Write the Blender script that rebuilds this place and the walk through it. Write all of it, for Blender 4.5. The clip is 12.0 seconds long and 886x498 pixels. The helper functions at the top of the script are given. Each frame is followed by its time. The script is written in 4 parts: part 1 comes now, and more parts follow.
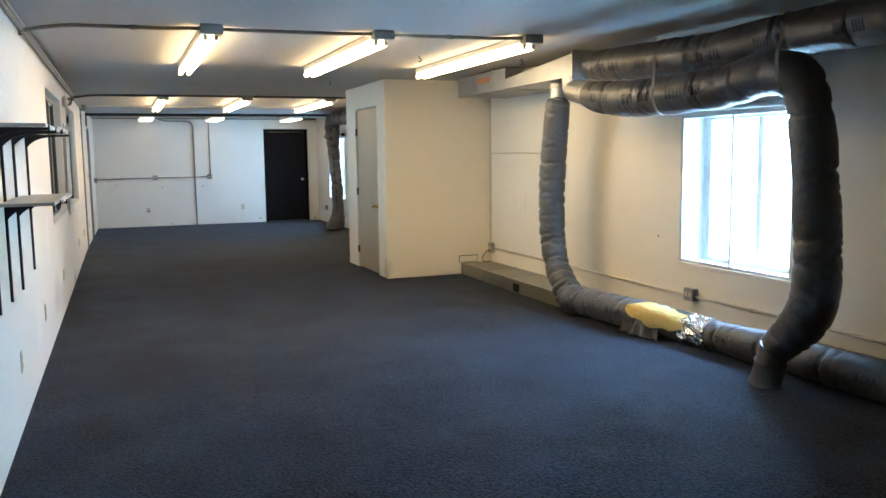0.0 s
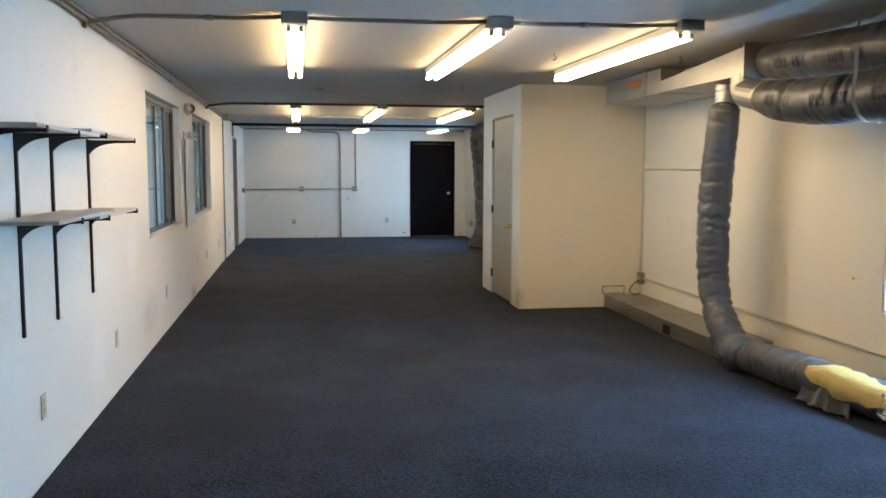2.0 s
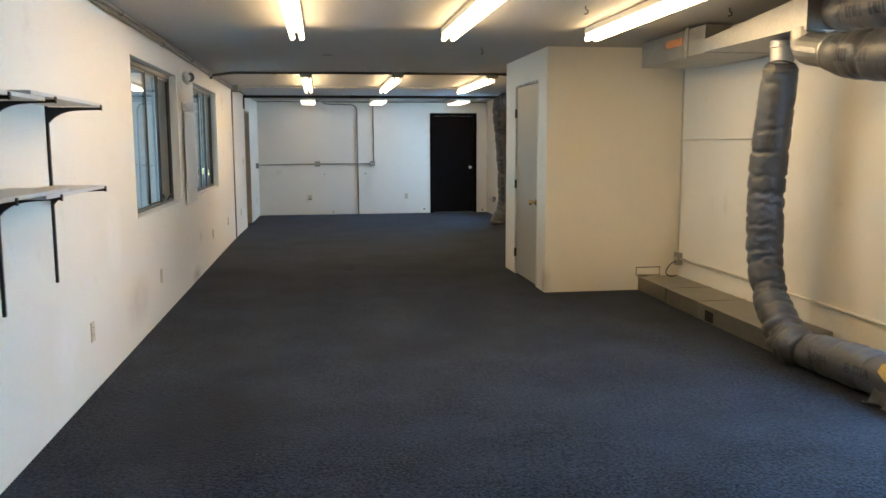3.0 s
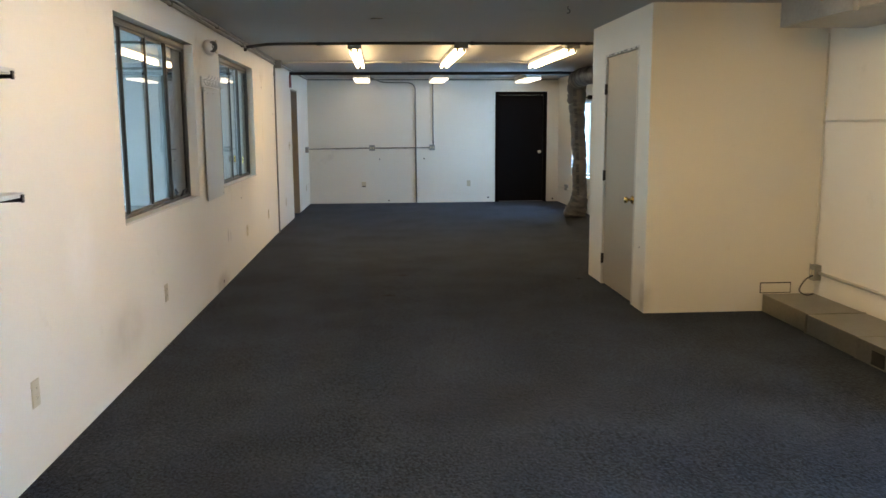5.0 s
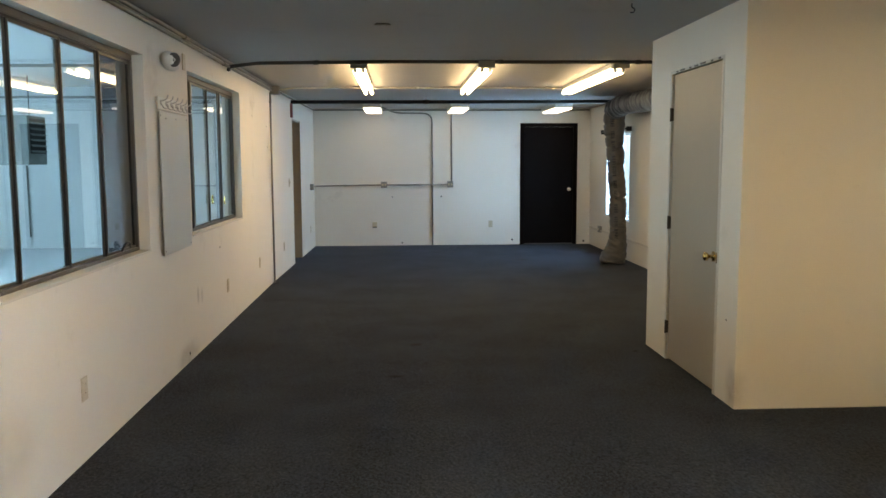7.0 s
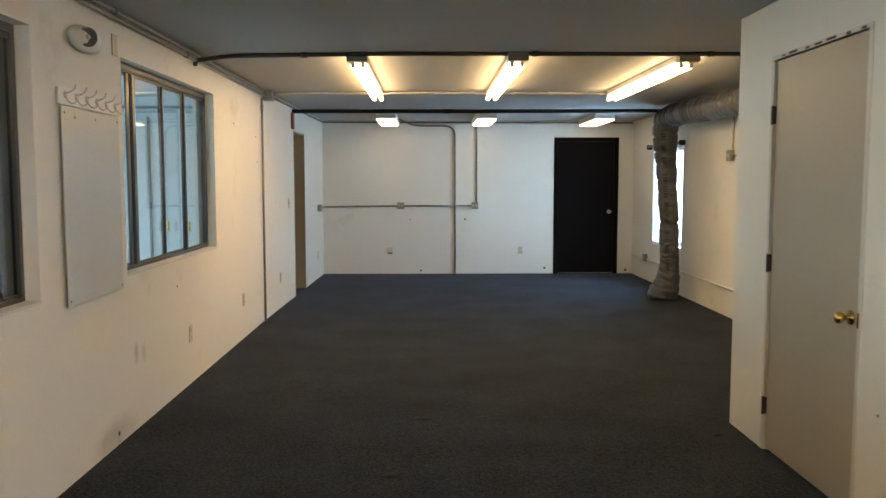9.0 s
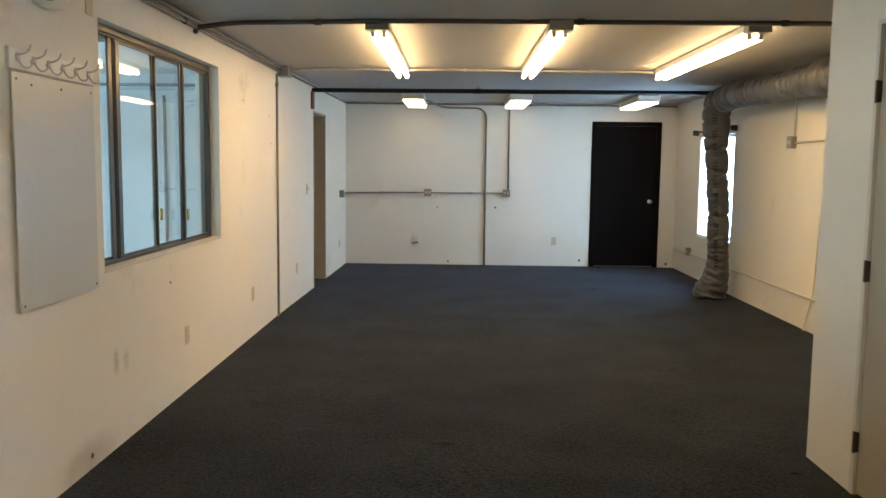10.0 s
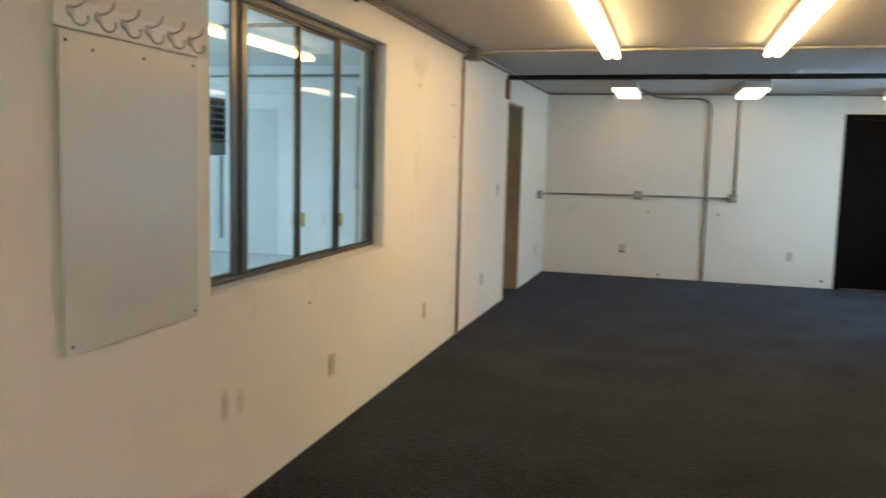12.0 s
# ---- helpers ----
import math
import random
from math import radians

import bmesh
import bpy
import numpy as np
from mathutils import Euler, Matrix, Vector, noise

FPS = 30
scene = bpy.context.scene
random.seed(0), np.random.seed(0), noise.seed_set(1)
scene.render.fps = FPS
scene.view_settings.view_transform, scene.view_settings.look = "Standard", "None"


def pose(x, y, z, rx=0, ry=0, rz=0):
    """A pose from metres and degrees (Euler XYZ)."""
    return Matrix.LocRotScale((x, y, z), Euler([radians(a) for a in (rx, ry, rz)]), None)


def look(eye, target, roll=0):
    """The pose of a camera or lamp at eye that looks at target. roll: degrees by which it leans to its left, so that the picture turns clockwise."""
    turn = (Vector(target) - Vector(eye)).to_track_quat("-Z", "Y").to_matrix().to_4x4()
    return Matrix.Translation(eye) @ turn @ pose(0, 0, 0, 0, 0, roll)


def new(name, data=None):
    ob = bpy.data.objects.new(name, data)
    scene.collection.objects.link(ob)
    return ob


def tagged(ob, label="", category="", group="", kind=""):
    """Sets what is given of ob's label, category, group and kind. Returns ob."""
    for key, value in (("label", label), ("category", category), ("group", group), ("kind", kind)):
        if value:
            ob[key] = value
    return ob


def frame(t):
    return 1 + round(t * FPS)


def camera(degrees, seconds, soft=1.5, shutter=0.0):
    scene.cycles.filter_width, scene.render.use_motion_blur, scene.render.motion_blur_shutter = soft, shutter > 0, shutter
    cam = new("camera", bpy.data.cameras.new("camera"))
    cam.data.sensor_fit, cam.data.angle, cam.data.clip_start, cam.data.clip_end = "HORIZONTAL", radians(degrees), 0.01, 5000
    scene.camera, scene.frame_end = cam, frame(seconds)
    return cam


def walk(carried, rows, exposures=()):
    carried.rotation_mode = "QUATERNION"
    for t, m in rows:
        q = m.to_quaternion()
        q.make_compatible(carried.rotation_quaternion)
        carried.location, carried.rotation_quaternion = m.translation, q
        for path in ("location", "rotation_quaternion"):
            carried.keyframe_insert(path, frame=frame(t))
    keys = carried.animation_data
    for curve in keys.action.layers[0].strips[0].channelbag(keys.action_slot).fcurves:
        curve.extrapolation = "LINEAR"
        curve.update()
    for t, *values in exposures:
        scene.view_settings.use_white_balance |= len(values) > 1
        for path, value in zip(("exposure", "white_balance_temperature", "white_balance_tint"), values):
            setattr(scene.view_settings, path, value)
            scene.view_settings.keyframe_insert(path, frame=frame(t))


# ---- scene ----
cam = camera(57.2, 12.0, shutter=0.5)
PATH = [
    (0, (0.066, 0.255, 1.46), (0.795, 2.103, 1.231), -0.7),
    (0.5, (0.190, 0.390, 1.481), (0.857, 2.260, 1.238), -0.6),
    (1, (0.338, 0.660, 1.486), (0.918, 2.562, 1.273), -0.2),
    (1.5, (0.531, 0.971, 1.466), (1.013, 2.900, 1.254), 0.4),
    (2, (0.690, 1.216, 1.461), (1.040, 3.176, 1.268), 0.2),
    (2.5, (0.777, 1.545, 1.47), (1.081, 3.509, 1.253), -0.4),
    (3, (0.851, 1.862, 1.433), (1.142, 3.824, 1.179), -0.2),
    (3.5, (0.947, 2.218, 1.447), (1.183, 4.185, 1.173), 0.3),
    (5.5, (0.969, 3.787, 1.451), (1.104, 5.760, 1.151), -0.5),
    (6, (0.949, 4.192, 1.447), (1.095, 6.169, 1.181), -1.1),
    (6.5, (1.009, 4.583, 1.467), (1.126, 6.565, 1.229), -0.6),
    (7, (1.043, 4.927, 1.445), (1.147, 6.913, 1.231), -0.2),
    (9, (1.189, 6.464, 1.432), (1.225, 8.457, 1.265), -0.0),
    (9.5, (1.204, 6.822, 1.434), (1.206, 8.813, 1.252), 0.4),
    (10, (1.201, 7.157, 1.434), (1.167, 9.147, 1.231), 0.7),
    (10.5, (1.185, 7.498, 1.441), (1.181, 9.489, 1.247), 0.5),
    (11, (1.229, 7.836, 1.432), (1.175, 9.826, 1.234), 1.2),
    (11.5, (1.215, 8.111, 1.442), (0.943, 10.081, 1.225), 1.8),
    (12, (1.170, 8.310, 1.44), (0.638, 10.226, 1.221), 1.5),
]
EXPOSURES = [(0, 0.30, 6850, 13), (1.5, 0.08, 6950, 14), (2.5, 0.0, 7250, 15), (5.5, -0.14, 7600, 15), (7, -0.10, 7650, 14), (9.0, 0.0, 8200, 16), (9.5, 0.10, 8300, 16), (11.0, 0.0, 8500, 16), (12, -0.04, 8700, 16)]
walk(cam, [(t, look(eye, target, roll)) for t, eye, target, roll in PATH], EXPOSURES)

# ---- world, sun, large lights ----
world = bpy.data.worlds.new("world")
scene.world = world
world.use_nodes = True
wn = world.node_tree.nodes
sky = wn.new("ShaderNodeTexSky")
sky.sky_type, sky.sun_disc = "NISHITA", False
sky.sun_elevation, sky.sun_rotation = radians(50), radians(90)
wn["Background"].inputs["Strength"].default_value = 0.12
world.node_tree.links.new(sky.outputs[0], wn["Background"].inputs["Color"])
sun = new("sun", bpy.data.lights.new("sun", "SUN"))
sun.data.energy, sun.data.angle, sun.data.color = 1.0, radians(12), (1, 0.96, 0.9)
sun.matrix_world = look((20, 5, 24), (4, 5, 0))
TUBE, PANEL, OUTSIDE, OUTSIDE_FAR, NEXT = 23.5, 3.9, 64.0, 26.0, 11.0

# ---- materials ----
def shader(name, color, rough=0.6, metal=0.0, var=0.12, scale=6.0, grain=80.0, bump=0.15, dirt=None, dirt_at=0.62, spec=0.5, stretch=(1, 1, 1), smudges=(), sheen=0.0, spread=0.2, clouds=0.55):
    """Two scales of colour variation, optional stains, and fine relief."""
    m = bpy.data.materials.new(name)
    m.use_nodes = True
    nt = m.node_tree
    nodes, link = nt.nodes, nt.links.new
    b = nodes["Principled BSDF"]
    tc, mp = nodes.new("ShaderNodeTexCoord"), nodes.new("ShaderNodeMapping")
    geo = nodes.new("ShaderNodeNewGeometry")
    mp.inputs["Scale"].default_value = stretch
    link(geo.outputs["Position"], mp.inputs["Vector"])
    big, fine = nodes.new("ShaderNodeTexNoise"), nodes.new("ShaderNodeTexNoise")
    big.inputs["Scale"].default_value, big.inputs["Detail"].default_value = scale * 0.25, 6
    fine.inputs["Scale"].default_value, fine.inputs["Detail"].default_value = grain, 4
    for n in (big, fine):
        link(mp.outputs[0], n.inputs["Vector"])
    ramp = nodes.new("ShaderNodeValToRGB")
    lo = [max(0, c * (1 - var)) for c in color]
    hi = [min(1, c * (1 + var)) for c in color]
    ramp.color_ramp.elements[0].position, ramp.color_ramp.elements[1].position = 0.5 - spread, 0.5 + spread
    ramp.color_ramp.elements[0].color, ramp.color_ramp.elements[1].color = (*lo, 1), (*hi, 1)
    mixf = nodes.new("ShaderNodeMath")
    mixf.operation = "MULTIPLY_ADD"
    mixf.inputs[1].default_value = 1 - clouds
    half = nodes.new("ShaderNodeMath")
    half.operation = "MULTIPLY"
    half.inputs[1].default_value = clouds
    link(big.outputs["Fac"], half.inputs[0])
    link(fine.outputs["Fac"], mixf.inputs[0])
    link(half.outputs[0], mixf.inputs[2])
    link(mixf.outputs[0], ramp.inputs["Fac"])
    out = ramp.outputs["Color"]
    if dirt:
        st = nodes.new("ShaderNodeTexNoise")
        st.inputs["Scale"].default_value, st.inputs["Detail"].default_value, st.inputs["Roughness"].default_value = scale * 0.6, 8, 0.7
        link(mp.outputs[0], st.inputs["Vector"])
        sr = nodes.new("ShaderNodeValToRGB")
        sr.color_ramp.elements[0].position, sr.color_ramp.elements[1].position = dirt_at, dirt_at + 0.14
        sr.color_ramp.elements[0].color, sr.color_ramp.elements[1].color = (0, 0, 0, 1), (0.7, 0.7, 0.7, 1)
        link(st.outputs["Fac"], sr.inputs["Fac"])
        mx = nodes.new("ShaderNodeMix")
        mx.data_type = "RGBA"
        link(sr.outputs["Color"], mx.inputs["Factor"])
        link(out, mx.inputs[6])
        mx.inputs[7].default_value = (*dirt, 1)
        out = mx.outputs[2]
    for place, size, tone, most in smudges:
        # an uneven smudge round one place
        off, dist, fall, mul, mx = (nodes.new(k) for k in ("ShaderNodeVectorMath", "ShaderNodeVectorMath", "ShaderNodeMapRange", "ShaderNodeMath", "ShaderNodeMix"))
        off.operation, off.inputs[1].default_value = "SUBTRACT", place
        dv = nodes.new("ShaderNodeVectorMath")
        dv.operation, dv.inputs[1].default_value = "DIVIDE", size
        dist.operation = "LENGTH"
        link(geo.outputs["Position"], off.inputs[0])
        link(off.outputs[0], dv.inputs[0])
        link(dv.outputs[0], dist.inputs[0])
        fall.inputs["From Min"].default_value, fall.inputs["From Max"].default_value = 0.2, 1.0
        fall.inputs["To Min"].default_value, fall.inputs["To Max"].default_value = 1.0, 0.0
        fall.interpolation_type = "SMOOTHSTEP"
        link(dist.outputs["Value"], fall.inputs["Value"])
        sn = nodes.new("ShaderNodeTexNoise")
        sn.inputs["Scale"].default_value, sn.inputs["Detail"].default_value = 3.0 / max(size), 6
        link(geo.outputs["Position"], sn.inputs["Vector"])
        amt = nodes.new("ShaderNodeMath")
        amt.operation, amt.inputs[1].default_value = "MULTIPLY", most * 1.8
        link(sn.outputs["Fac"], amt.inputs[0])
        mul.operation, mul.use_clamp = "MULTIPLY", True
        link(fall.outputs["Result"], mul.inputs[0])
        link(amt.outputs[0], mul.inputs[1])
        mx.data_type = "RGBA"
        link(mul.outputs[0], mx.inputs["Factor"])
        link(out, mx.inputs[6])
        mx.inputs[7].default_value = (*tone, 1)
        out = mx.outputs[2]
    link(out, b.inputs["Base Color"])
    b.inputs["Roughness"].default_value, b.inputs["Metallic"].default_value = rough, metal
    b.inputs["Specular IOR Level"].default_value = spec
    if sheen:
        b.inputs["Sheen Weight"].default_value, b.inputs["Sheen Roughness"].default_value = sheen, 0.35
        b.inputs["Sheen Tint"].default_value = (0.86, 0.92, 1.0, 1)
    if bump:
        bp = nodes.new("ShaderNodeBump")
        bp.inputs["Strength"].default_value, bp.inputs["Distance"].default_value = bump, 0.01
        link(mixf.outputs[0], bp.inputs["Height"])
        link(bp.outputs[0], b.inputs["Normal"])
    return m


def glowing(name, color, strength):
    m = bpy.data.materials.new(name)
    m.use_nodes = True
    b = m.node_tree.nodes["Principled BSDF"]
    b.inputs["Base Color"].default_value = (0.8, 0.8, 0.8, 1)
    b.inputs["Emission Color"].default_value = (*color, 1)
    b.inputs["Emission Strength"].default_value = strength
    return m


def glazing(name, tint=(0.93, 0.96, 0.96)):
    m = bpy.data.materials.new(name)
    m.use_nodes = True
    nt = m.node_tree
    n = nt.nodes
    n.remove(n["Principled BSDF"])
    tr, gl, mix, lw = n.new("ShaderNodeBsdfTransparent"), n.new("ShaderNodeBsdfGlossy"), n.new("ShaderNodeMixShader"), n.new("ShaderNodeLayerWeight")
    pw, ma = n.new("ShaderNodeMath"), n.new("ShaderNodeMath")
    lw.inputs["Blend"].default_value = 0.5
    pw.operation, pw.inputs[1].default_value = "POWER", 4.0
    ma.operation, ma.inputs[1].default_value, ma.inputs[2].default_value = "MULTIPLY_ADD", 0.9, 0.04
    tr.inputs["Color"].default_value = (*tint, 1)
    gl.inputs["Roughness"].default_value = 0.01
    nt.links.new(lw.outputs["Facing"], pw.inputs[0])
    nt.links.new(pw.outputs[0], ma.inputs[0])
    nt.links.new(ma.outputs[0], mix.inputs[0])
    nt.links.new(tr.outputs[0], mix.inputs[1])
    nt.links.new(gl.outputs[0], mix.inputs[2])
    nt.links.new(mix.outputs[0], n["Material Output"].inputs["Surface"])
    return m


WALL = shader("wall_paint", (0.74, 0.70, 0.61), 0.62, var=0.05, scale=3, grain=140, bump=0.12, dirt=(0.55, 0.50, 0.41), dirt_at=0.61,
              smudges=[((-0.497, 11.12, 0.44), (0.2, 0.05, 0.09), (0.30, 0.26, 0.20), 0.6), ((-0.497, 11.24, 0.42), (0.2, 0.05, 0.08), (0.32, 0.28, 0.22), 0.5), ((-0.497, 10.80, 0.05), (0.2, 0.40, 0.14), (0.36, 0.31, 0.24), 0.6),
                       ((2.977, 9.50, 0.10), (0.12, 0.12, 0.22), (0.42, 0.37, 0.30), 0.6), ((-0.497, 8.0, 0.30), (0.2, 0.5, 0.25), (0.50, 0.45, 0.36), 0.5),
                       ((-0.497, 7.4, 0.85), (0.2, 0.28, 0.35), (0.80, 0.78, 0.73), 0.7), ((-0.497, 6.3, 0.35), (0.2, 0.3, 0.3), (0.80, 0.78, 0.73), 0.6)])
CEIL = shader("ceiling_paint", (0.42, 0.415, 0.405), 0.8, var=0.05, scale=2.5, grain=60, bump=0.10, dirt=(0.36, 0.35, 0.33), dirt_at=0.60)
NEXTWALL = shader("next_room_paint", (0.78, 0.79, 0.78), 0.6, var=0.05, scale=3, grain=100, bump=0.1)
REVEAL = shader("reveal_paint", (0.60, 0.57, 0.50), 0.6, var=0.06, scale=5, grain=120)
CARPET = shader("carpet_pile", (0.0190, 0.0245, 0.0345), 0.95, var=0.9, scale=7, grain=70, bump=1.0, dirt=(0.014, 0.017, 0.022), dirt_at=0.62, spec=0.1, sheen=0.07, spread=0.15, clouds=0.30,
                smudges=[((0.25, 6.1, 0), (0.7, 0.9, 1), (0.013, 0.012, 0.013), 0.7), ((0.3, 3.2, 0), (0.5, 0.5, 1), (0.015, 0.014, 0.015), 0.5), ((1.6, 7.5, 0), (1.0, 0.5, 1), (0.018, 0.018, 0.02), 0.5)])
DOORTAUPE = shader("taupe_paint", (0.38, 0.33, 0.25), 0.45, var=0.06, scale=6, grain=150, bump=0.06, stretch=(1, 1, 0.35))
BLACKDOOR = shader("black_brown_paint", (0.005, 0.0035, 0.003), 0.7, var=0.2, scale=6, grain=60, bump=0.08, spec=0.06, stretch=(1, 1, 0.15))
GALV = shader("galvanised_sheet", (0.36, 0.365, 0.36), 0.42, 0.85, var=0.16, scale=14, grain=40, bump=0.08)
DULLGALV = shader("dusty_galvanised", (0.29, 0.275, 0.235), 0.38, 0.85, var=0.18, scale=12, grain=50, bump=0.1, dirt=(0.11, 0.10, 0.085))
CONDUIT = shader("conduit_metal", (0.24, 0.225, 0.195), 0.45, 0.5, var=0.14, scale=10, grain=60, bump=0.04)
PAINTCOND = shader("painted_conduit", (0.60, 0.56, 0.47), 0.5, var=0.1, scale=10, grain=80, bump=0.05)
FILM = shader("grey_duct_film", (0.074, 0.077, 0.083), 0.42, 0.0, var=0.22, scale=16, grain=26, bump=1.0)
PALEFILM = shader("pale_inner_film", (0.11, 0.11, 0.105), 0.4, 0.0, var=0.2, scale=16, grain=40, bump=0.8)
DARKMETAL = shader("dark_dull_sheet", (0.13, 0.13, 0.13), 0.5, 0.3, var=0.25, scale=14, grain=40, bump=0.2)
DARKCOND = shader("dark_conduit", (0.07, 0.065, 0.06), 0.45, 0.4, var=0.2, bump=0.04)
FOIL = shader("crumpled_foil", (0.50, 0.51, 0.53), 0.25, 0.95, var=0.1, scale=30, grain=70, bump=1.0)
WOOL = shader("yellow_glass_wool", (0.66, 0.47, 0.17), 0.95, var=0.2, scale=20, grain=120, bump=0.8, spec=0.1)
INK = shader("blue_black_ink", (0.006, 0.010, 0.028), 0.5, var=0.2, bump=0)
BLACKMETAL = shader("black_metal", (0.012, 0.012, 0.013), 0.45, 0.2, var=0.2, bump=0.03)
BLACKPIPE = shader("black_iron_pipe", (0.010, 0.010, 0.011), 0.5, 0.3, var=0.3, bump=0.05)
LAMINATE = shader("white_laminate", (0.55, 0.54, 0.52), 0.4, var=0.08, bump=0.03)
ALU = shader("aluminium_frame", (0.10, 0.096, 0.088), 0.30, 0.7, var=0.12, scale=10, grain=70, bump=0.03, stretch=(1, 1, 0.2))
WINWHITE = shader("white_window_frame", (0.66, 0.66, 0.66), 0.4, var=0.06, bump=0.03)
BOARD = shader("grey_white_board", (0.54, 0.55, 0.50), 0.32, var=0.05, scale=4, grain=60, bump=0.02)
WHITE = shader("white_plastic", (0.76, 0.75, 0.70), 0.4, var=0.04, bump=0.02)
IVORY = shader("ivory_plastic", (0.54, 0.47, 0.32), 0.4, var=0.06, bump=0.02)
GREYBOX = shader("grey_box_metal", (0.27, 0.27, 0.25), 0.45, 0.4, var=0.12, bump=0.04)
DARK = shader("dark_opening", (0.006, 0.006, 0.006), 0.9, var=0.2, bump=0)
BRASS = shader("brass", (0.72, 0.50, 0.18), 0.22, 1.0, var=0.06, bump=0)
STEEL = shader("steel", (0.62, 0.61, 0.58), 0.28, 1.0, var=0.06, bump=0)
HINGE = shader("aged_hinge", (0.05, 0.042, 0.035), 0.5, 0.6, var=0.2, bump=0.05)
REDPAINT = shader("dull_red_paint", (0.20, 0.035, 0.022), 0.5, var=0.15, bump=0.05)
ORANGE = shader("rust_orange", (0.42, 0.17, 0.07), 0.7, var=0.2, bump=0.1)
# for the unseen ground outside; pale so it bounces daylight onto the ceiling
BOUNCE_GROUND = shader("pale_bounce_ground", (0.50, 0.49, 0.46), 0.85, var=0.12, scale=4, grain=60, bump=0.2)
NEXTFLOOR = shader("pale_sealed_floor", (0.72, 0.74, 0.75), 0.3, var=0.06, scale=3, grain=50, bump=0.03)
HEATER = shader("grey_green_enamel", (0.17, 0.19, 0.18), 0.45, var=0.08, bump=0.03)
GLASS = glazing("clear_glass")
# even grey tint for the last pane of window_1
GREYGLASS = glazing("grey_tinted_glass", (0.42, 0.42, 0.43))
LENS = glazing("lamp_lens")
TUBEGLOW = glowing("lit_tube", (1.0, 0.77, 0.45), TUBE)
PANELGLOW = glowing("lit_diffuser", (1.0, 0.88, 0.68), PANEL)
DAY = glowing("daylight_backdrop", (0.32, 0.60, 1.0), OUTSIDE)
# same daylight, its glow turned down to keep the end wall from over-brightening
DAYFAR = glowing("weaker_daylight_backdrop", (0.30, 0.58, 1.0), OUTSIDE_FAR)
NEXTDAY = glowing("next_room_daylight", (0.36, 0.68, 1.0), NEXT)


# ---- mesh helpers ----
def ob_from(name, bm, material, parent=None, label="", smooth=False):
    me = bpy.data.meshes.new(name)
    bmesh.ops.recalc_face_normals(bm, faces=bm.faces)
    bm.to_mesh(me)
    bm.free()
    if smooth:
        for p in me.polygons:
            p.use_smooth = True
    me.materials.append(material)
    ob = new(name, me)
    if parent is not None:
        ob.parent = parent
        # parts are made in world places; the thing's base is moved out again
        ob.matrix_parent_inverse = base_of(parent).inverted()
    if label:
        ob["label"] = label
    return ob


def base_of(ob):
    """World matrix of a thing from its own settings, without a view-layer update."""
    if ob.parent is None:
        return ob.matrix_basis.copy()
    return base_of(ob.parent) @ ob.matrix_parent_inverse @ ob.matrix_basis


def part(name, bm, material, parent, label="", smooth=False):
    return ob_from(name, bm, material, parent, label, smooth)


def thing(name, at, label, category, group="", kind=""):
    ob = new(name)
    ob.empty_display_size = 0.1
    ob.matrix_basis = Matrix.Translation(at)
    return tagged(ob, label, category, group, kind)


def box(lo, hi, bevel=0.0, bm=None):
    bm = bm or bmesh.new()
    lo, hi = Vector(lo), Vector(hi)
    r = bmesh.ops.create_cube(bm, size=1)
    for v in r["verts"]:
        v.co = Vector([(lo[i] + hi[i]) / 2 + v.co[i] * (hi[i] - lo[i]) for i in range(3)])
    if bevel:
        edges = list({e for v in r["verts"] for e in v.link_edges})
        bmesh.ops.bevel(bm, geom=edges, offset=bevel, segments=2, affect="EDGES", profile=0.5)
    return bm


def fillet(points, rad, steps=6):
    pts = [Vector(p) for p in points]
    out = [pts[0]]
    for a, b, c in zip(pts, pts[1:], pts[2:]):
        u, w = (a - b), (c - b)
        r = min(rad, u.length * 0.49, w.length * 0.49)
        p, q = b + u.normalized() * r, b + w.normalized() * r
        for i in range(steps + 1):
            t = i / steps
            out.append(p * (1 - t) ** 2 + b * 2 * t * (1 - t) + q * t ** 2)
    out.append(pts[-1])
    return out


def smooth_path(points, step=0.02):
    """Catmull-Rom through the points, sampled at even steps. A fourth number is the radius."""
    P = [np.array(p, float) for p in points]
    P = [2 * P[0] - P[1]] + P + [2 * P[-1] - P[-2]]
    out = []
    for i in range(1, len(P) - 2):
        n = max(2, int(np.linalg.norm(P[i + 1][:3] - P[i][:3]) / step))
        for k in range(n):
            t = k / n
            out.append(0.5 * (2 * P[i] + (P[i + 1] - P[i - 1]) * t + (2 * P[i - 1] - 5 * P[i] + 4 * P[i + 1] - P[i + 2]) * t * t
                              + (3 * P[i] - P[i - 1] - 3 * P[i + 1] + P[i + 2]) * t ** 3))
    out.append(P[-2])
    return out


def frames_along(pts):
    """Tangent and two side directions at each point; the second side is as upright as can be."""
    res = []
    side = None
    for i, p in enumerate(pts):
        t = (pts[min(i + 1, len(pts) - 1)] - pts[max(i - 1, 0)]).normalized()
        if side is None:
            ref = Vector((0, 0, 1)) if abs(t.z) < 0.8 else Vector((1, 0, 0))
            side = t.cross(ref).normalized()
        side = (side - t * side.dot(t)).normalized()
        res.append((t, side, t.cross(side).normalized()))
    return res


